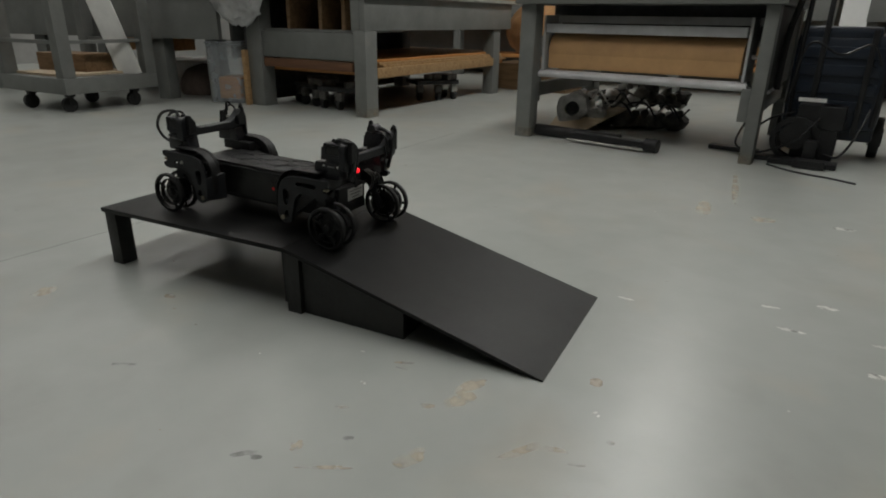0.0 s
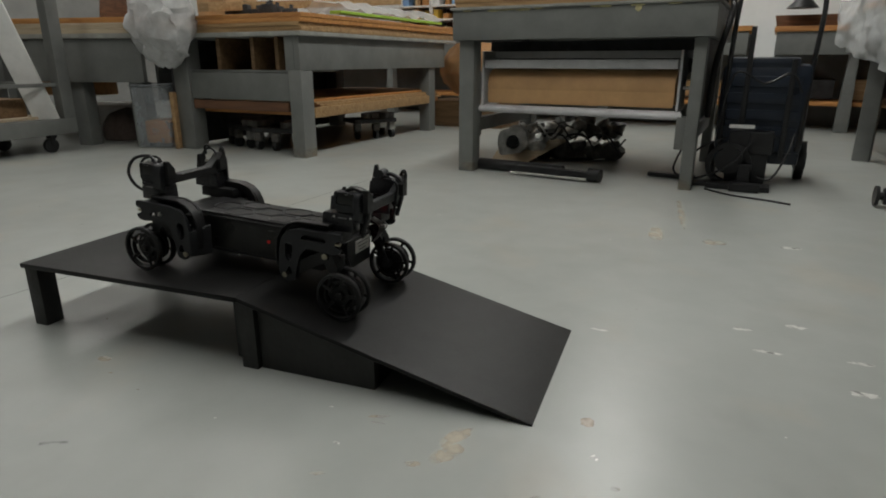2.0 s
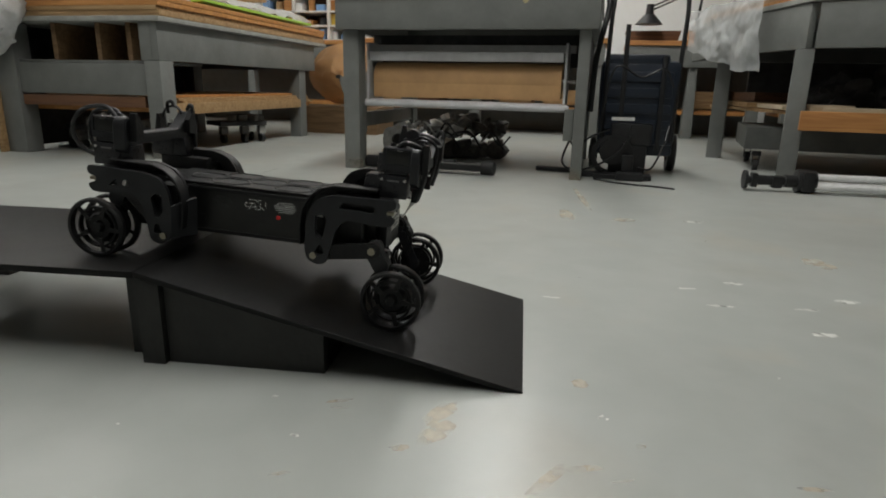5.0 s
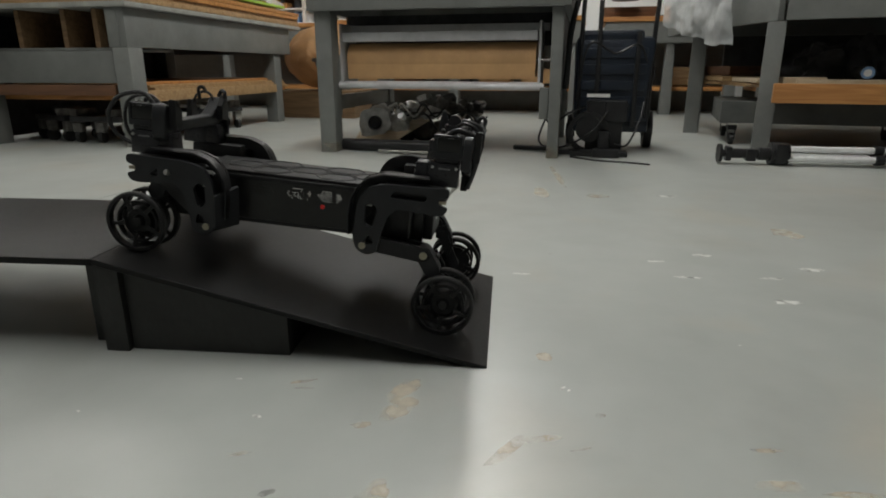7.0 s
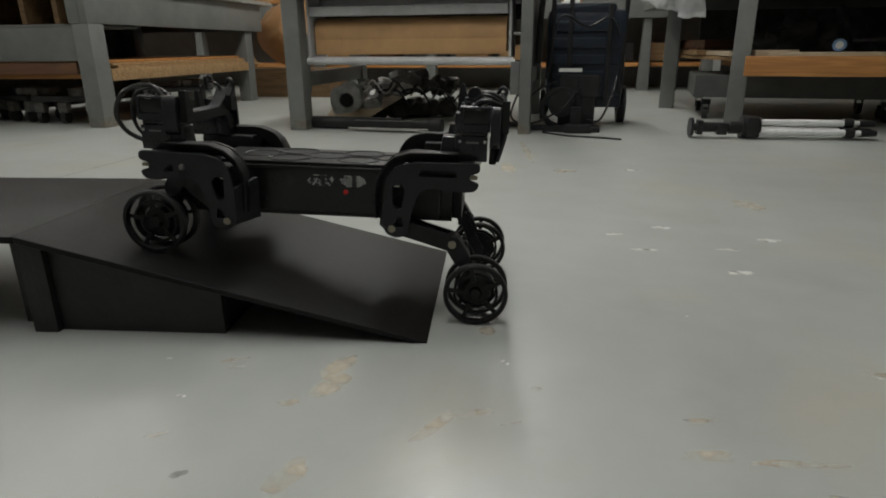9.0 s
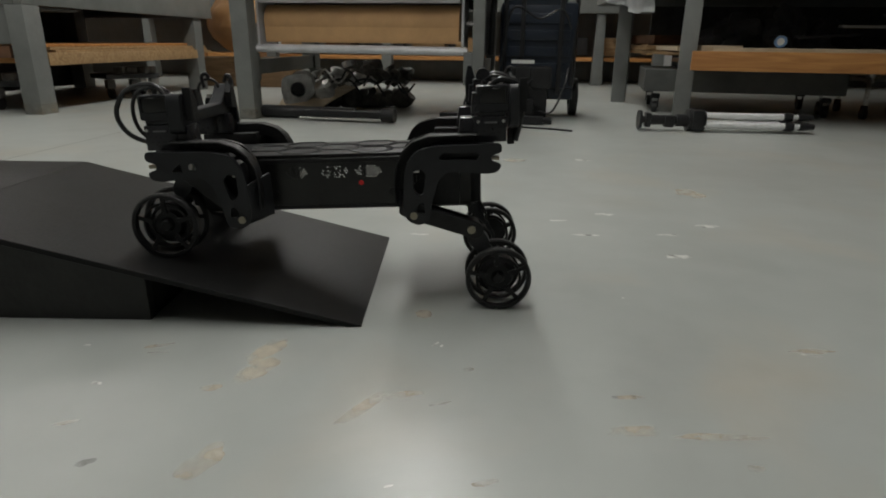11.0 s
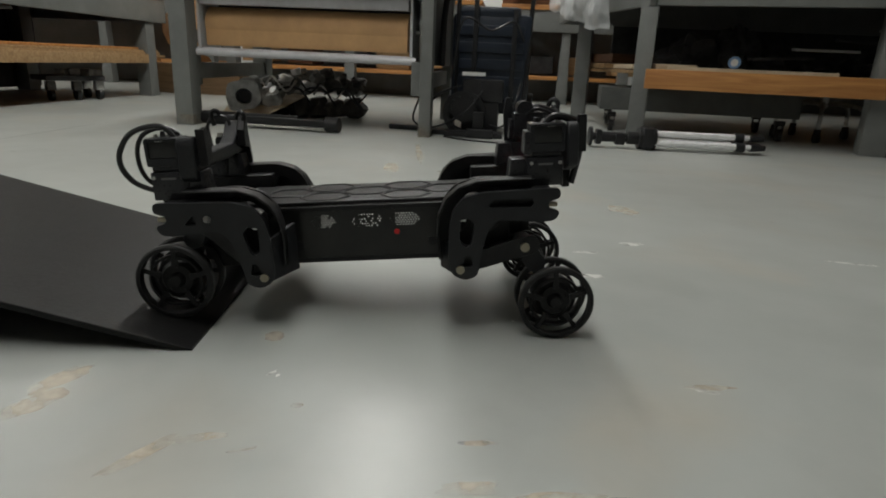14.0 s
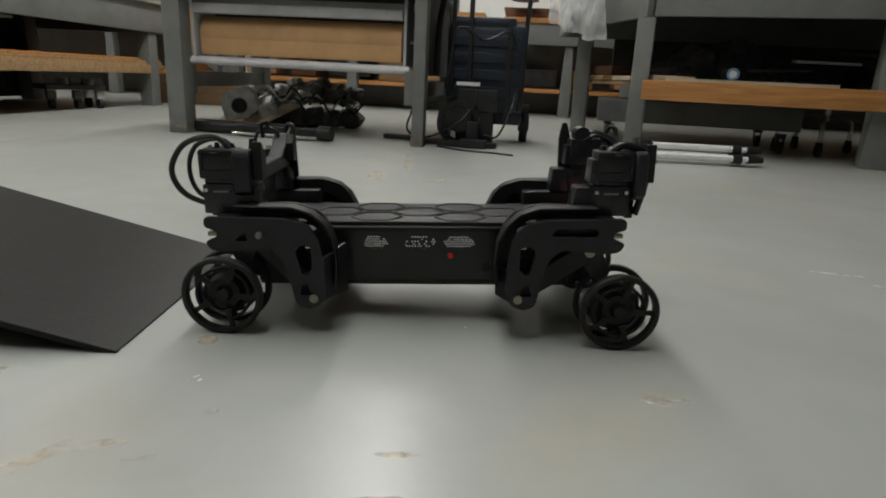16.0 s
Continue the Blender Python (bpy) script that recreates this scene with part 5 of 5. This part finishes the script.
def floor_tubes():
    t = thing("steel_tube", "black steel tube lying under the bench", "tube", (-1.075, 2.16, 0), rz=-6)
    b = B()
    add_cyl(b, (0, 0, 0.03), (0.47, 0, 0.03), 0.030, 20)
    part("barrel", b, BLACK_STEEL, t)
    c = B()
    add_box(c, (0.45, -0.04, 0.035), (0.42, 0.05, 0.03), 0.006)
    add_cyl(c, (0.62, -0.04, 0.035), (0.68, -0.04, 0.035), 0.032, 16)
    part("bracket", c, BLACK_STEEL, t)
    d = B()
    add_cyl(d, (0.22, -0.072, 0.014), (0.62, -0.068, 0.014), 0.006, 10)
    part("bright_rod", d, STEEL, t, "bright steel rod")


floor_tubes()
board = solid("cardboard_sheet", add_prism(B(), [(0, 0), (0.21, 0), (0.47, 0.42), (0.0, 0.42)], "z", 0, 0.004), PALE_WOOD, "pale cardboard sheet propped up under the bench", "cardboard")
board.matrix_basis = pose(-1.12, 2.40, 0.003, 24, 0, 2)


def dolly(at, rz):
    t = thing("furniture_dolly", "dark dolly with bright casters under the bench", "dolly", at, rz)
    part("deck", box((0, 0, 0.13), (0.34, 0.22, 0.03), 0.004), DARK, t)
    rnd = random.Random(int(at[0] * 100))
    for x, y in ((-0.14, -0.08), (0.14, -0.08), (0.0, -0.10), (0.14, 0.08)):
        c = B()
        add_cyl(c, (x - 0.012, y, 0.034), (x + 0.012, y, 0.034), 0.034, 18)
        w = part("wheel", c, RUBBER, t)
        f = B()
        add_box(f, (x, y, 0.085), (0.05, 0.045, 0.055), 0.006)
        part("fork", f, STEEL if x > 0.05 else GRIME, w, "worn steel fork")
    for k in range(5):
        c = B()
        add_box(c, (rnd.uniform(-0.15, 0.15), rnd.uniform(-0.08, 0.08), 0.165), (rnd.uniform(0.05, 0.12), 0.06, 0.04), 0.006, (0, 0, rnd.uniform(0, 90)))
        part("load", c, GRIME, t)


dolly((-2.52, 2.25, 0), 10)
dolly((-2.40, 3.05, 0), 60)
dolly((-2.85, 2.30, 0), -20)


# ---- the far side ----
def back_bench(x0, x1, y, rz=0):
    t = thing("back_counter", "long grey counter with wooden top along the wall", "counter", ((x0 + x1) / 2, y, 0), rz)
    h = (x1 - x0) / 2
    part("top", span(-h, h, -0.02, 0.75, 0.775, 0.815, 0.004), PINE, t, "orange wooden counter top")
    part("apron", span(-h + 0.02, h - 0.02, 0.0, 0.03, 0.60, 0.774), BENCH, t)
    part("back_panel", span(-h + 0.02, h - 0.02, 0.60, 0.63, 0.0, 0.774), BENCH, t)
    n = max(2, int(h * 2 / 0.9))
    for k in range(n + 1):
        x = -h + 0.06 + (2 * h - 0.12) * k / n
        part("leg", box((x, 0.08, 0.30), (0.10, 0.09, 0.599), 0.003, None, (0.65, 1)), BENCH, t)
    part("shelf", span(-h + 0.02, h - 0.02, 0.13, 0.60, 0.20, 0.235), PINE, t, "orange pine low shelf")
    return t


back_bench(-2.2, 0.05, 4.75)
back_bench(0.2, 1.35, 5.0)
back_bench(-5.6, -2.4, 5.0)
back_bench(1.5, 4.6, 5.0)
for k in range(14):
    rnd = random.Random(50 + k)
    x = -2.0 + 0.42 * k
    solid("storage_box", box((0, 0, 0.09), (rnd.uniform(0.2, 0.36), 0.25, rnd.uniform(0.12, 0.18)), 0.005), (KRAFT_LOOSE, DARK_WOOD, DARK, PLY)[k % 4], "storage box on the low shelf", "box", "boxes on the low shelf", at=(x, 5.15 if x < 0.05 else 5.4, 0.236), rz=rnd.uniform(-8, 8))
solid("wooden_tray", box((0.42, 5.22, 0.86), (0.42, 0.2, 0.09), 0.004, None, (1.1, 1.1)), DARK_WOOD, "dark wooden tray on the counter", "tray")
solid("wood_block", box((0.78, 5.2, 0.86), (0.12, 0.12, 0.09), 0.004), PINE, "orange wooden block on the counter", "block")


def loose_paper():
    def f(u, v):
        a = radians(20 + 250 * u)
        r = 0.06 + 0.94 * v
        fold = 0.04 * math.sin(9 * u) * v
        return (-2.00 + 0.40 * r * math.cos(a), 3.90 + 0.30 * r * r + fold, 0.45 + (0.30 if math.sin(a) > 0 else 0.23) * r * math.sin(a))
    solid("kraft_paper", crumple(40, 12, f, 0.022, 7, 2.2, 0.002), KRAFT, "large crumpled sheet of brown kraft paper", "paper")
    board = box((-2.10, 4.25, 0.11), (0.72, 0.42, 0.22), 0.006)
    solid("cardboard_box", board, DARK_PLY, "dark brown box under the paper heap", "box")


loose_paper()


def wall_shelf():
    t = thing("wall_shelf", "white open shelf crowded with boxes and tins", "shelf", (-3.00, 5.35, 0.83))
    for x in (-0.55, -0.16, 0.23, 0.62):
        part("upright", span(x, x + 0.028, 0, 0.35, 0, 1.0), WHITE, t)
    for z in (0.0, 0.14, 0.28, 0.50, 0.75, 0.97):
        part("shelf", span(-0.55, 0.65, 0.0, 0.35, z, z + 0.018), WHITE, t)
    part("back", span(-0.55, 0.65, 0.351, 0.365, 0, 1.0), DARK_WOOD, t)


wall_shelf()
rnd = random.Random(21)
for k in range(34):
    z = 0.83 + (0.0185, 0.1585, 0.2985, 0.5185)[k % 4]
    h = rnd.uniform(0.05, 0.11)
    x = -3.48 + 1.06 * (k // 4) / 8.5
    b = B()
    if k % 3 == 0:
        add_cyl(b, (0, 0, 0), (0, 0, h), 0.035, 16)
    else:
        add_box(b, (0, 0, h / 2), (rnd.uniform(0.05, 0.10), 0.12, h), 0.004)
    solid("tin" if k % 3 == 0 else "carton", b, (YELLOW, KRAFT_LOOSE, WHITE, DARK, BLUE_CAP, PINE)[rnd.randrange(6)], "small container on the wall shelf", "container", "containers on the shelf", at=(x, 5.45, z + 0.0005))


def desk_lamp():
    t = thing("desk_lamp", "black articulated desk lamp over the counter", "lamp", (0.70, 5.32, 0.816))
    s = B()
    add_cyl(s, (-0.33, -0.32, 0.13), (-0.33, -0.32, 0.21), 0.115, 24, 0.04)
    add_cyl(s, (-0.33, -0.32, 0.21), (-0.33, -0.32, 0.29), 0.035, 16, 0.03)
    part("shade", s, BLACK_STEEL, t)
    a = B()
    for d in (0, 0.03):
        add_tube(a, [(-0.30, -0.32, 0.25 + d), (0.05, -0.1, 0.42 + d), (0.12, 0.0, 0.44 + d)], 0.007, 6, 3)
        add_tube(a, [(0.12, 0.0, 0.45), (0.06 + d, 0.0, 0.0)], 0.007, 6, 0)
    part("arm", a, BLACK_STEEL, t)
    bs = B()
    add_cyl(bs, (0.06, 0, 0.0), (0.06, 0, 0.03), 0.07, 20)
    part("base", bs, BLACK_STEEL, t)


desk_lamp()


# ---- marks on the floor ----
def blot(bm, x, y, a, b, rz, z, seed, n=16):
    vs = []
    for k in range(n):
        t = 2 * math.pi * k / n
        r = 1 + 0.45 * noise.noise(Vector((math.cos(t) * 1.7, math.sin(t) * 1.7, seed)))
        u, v = a * r * math.cos(t), b * r * math.sin(t)
        c, s = math.cos(radians(rz)), math.sin(radians(rz))
        vs.append(bm.verts.new((x + u * c - v * s, y + u * s + v * c, z)))
    bm.faces.new(vs)


# x, y, half length, half width, turn: chips where the paint is gone, pale flecks and dark scuffs
TAN_MARKS = [
    (-0.094, -0.078, 0.014, 0.030, -20), (-0.090, -0.128, 0.016, 0.030, -28), (-0.120, -0.168, 0.012, 0.006, 20), (0.050, -0.180, 0.009, 0.032, -28),
    (0.085, -0.150, 0.026, 0.006, 20), (-0.069, -0.281, 0.014, 0.026, -20), (0.320, -0.178, 0.026, 0.008, 10), (0.394, -0.176, 0.034, 0.005, 8),
    (0.615, 0.868, 0.032, 0.046, 10), (0.074, 0.053, 0.012, 0.012, 0), (-0.018, 1.262, 0.024, 0.090, 8), (0.016, 1.600, 0.012, 0.200, 10),
    (0.327, -0.117, 0.016, 0.004, 8), (0.562, 0.022, 0.026, 0.006, 10), (-0.218, -0.355, 0.010, 0.010, 30), (-0.152, -0.365, 0.038, 0.004, 35),
    (-1.056, -0.318, 0.020, 0.026, 30), (0.163, 1.238, 0.034, 0.030, 9), (-0.813, -0.172, 0.014, 0.010, 10),
]
PALE_MARKS = [
    (0.376, 0.625, 0.020, 0.011, 8), (0.582, 0.569, 0.026, 0.011, 6), (0.478, 0.361, 0.022, 0.011, 8), (0.324, 0.463, 0.024, 0.006, 4),
    (0.274, 0.558, 0.018, 0.006, 6), (0.007, 0.413, 0.018, 0.004, 4), (0.487, 0.492, 0.022, 0.006, 6), (0.379, 1.283, 0.030, 0.014, 5),
    (-0.247, -0.179, 0.006, 0.003, 0), (-0.317, -0.102, 0.004, 0.002, 20), (0.104, -0.031, 0.002, 0.006, -30), (0.965, 0.540, 0.046, 0.005, -8),
    (1.010, 0.480, 0.014, 0.005, -40), (0.557, 0.013, 0.014, 0.004, -12), (0.112, -0.035, 0.002, 0.003, 0),
]
DARK_MARKS = [
    (-0.267, -0.412, 0.018, 0.006, 50), (-0.245, -0.405, 0.010, 0.005, 20), (-0.626, -0.380, 0.022, 0.005, 35),
    (-0.169, -0.301, 0.008, 0.005, 40), (0.319, -0.118, 0.014, 0.003, 8),
]


def floor_marks():
    kinds = {"tan": B(), "pale": B(), "dark": B()}
    for kind, marks in (("tan", TAN_MARKS), ("pale", PALE_MARKS), ("dark", DARK_MARKS)):
        for k, (x, y, a, b, rz) in enumerate(marks):
            blot(kinds[kind], x, y, a, b, rz, 0.0003 + 0.00001 * k, k * 1.7 + len(kind), 32)
    rnd = random.Random(77)
    for k in range(9):
        x, y = rnd.uniform(-0.3, 0.6), rnd.uniform(-0.3, -0.05)
        blot(kinds["tan"], x, y, rnd.uniform(0.006, 0.018), rnd.uniform(0.002, 0.005), rnd.uniform(5, 40), 0.0006 + 0.00001 * k, 140 + k, 14)
    for k in range(110):
        kind = ("tan", "pale", "dark")[rnd.choice((0, 0, 1, 1, 1))]
        x, y = rnd.uniform(-2.6, 2.0), rnd.uniform(-0.5, 2.6)
        s = rnd.uniform(0.0008, 0.0026)
        blot(kinds[kind], x, y, s * rnd.uniform(1, 3.5), s, rnd.uniform(-30, 30), 0.0004 + 0.000003 * k, 200 + k, 8)
    for kind, ma, lab in (("tan", CHIP, "tan chips where the floor paint is gone"), ("pale", PALE_CHIP, "pale flecks of paint on the floor"), ("dark", SCUFF, "dark scuffs on the painted floor")):
        ob = solid("paint_chips" if kind != "dark" else "scuffs", kinds[kind], ma, lab, "floor marks", kind="stuff")
    crack = B()
    pts = [(-1.30, -0.62), (-1.325, -0.30), (-1.338, -0.02), (-1.36, 0.45), (-1.40, 1.3), (-1.44, 1.9)]
    for (xa, ya), (xb, yb) in zip(pts, pts[1:]):
        crack.faces.new([crack.verts.new(p) for p in ((xa, ya, 0.001), (xa + 0.0025, ya, 0.001), (xb + 0.0025, yb, 0.001), (xb, yb, 0.001))])
    solid("floor_joint", crack, JOINT, "thin dark joint in the floor", "joint", kind="structure")


floor_marks()

motions()
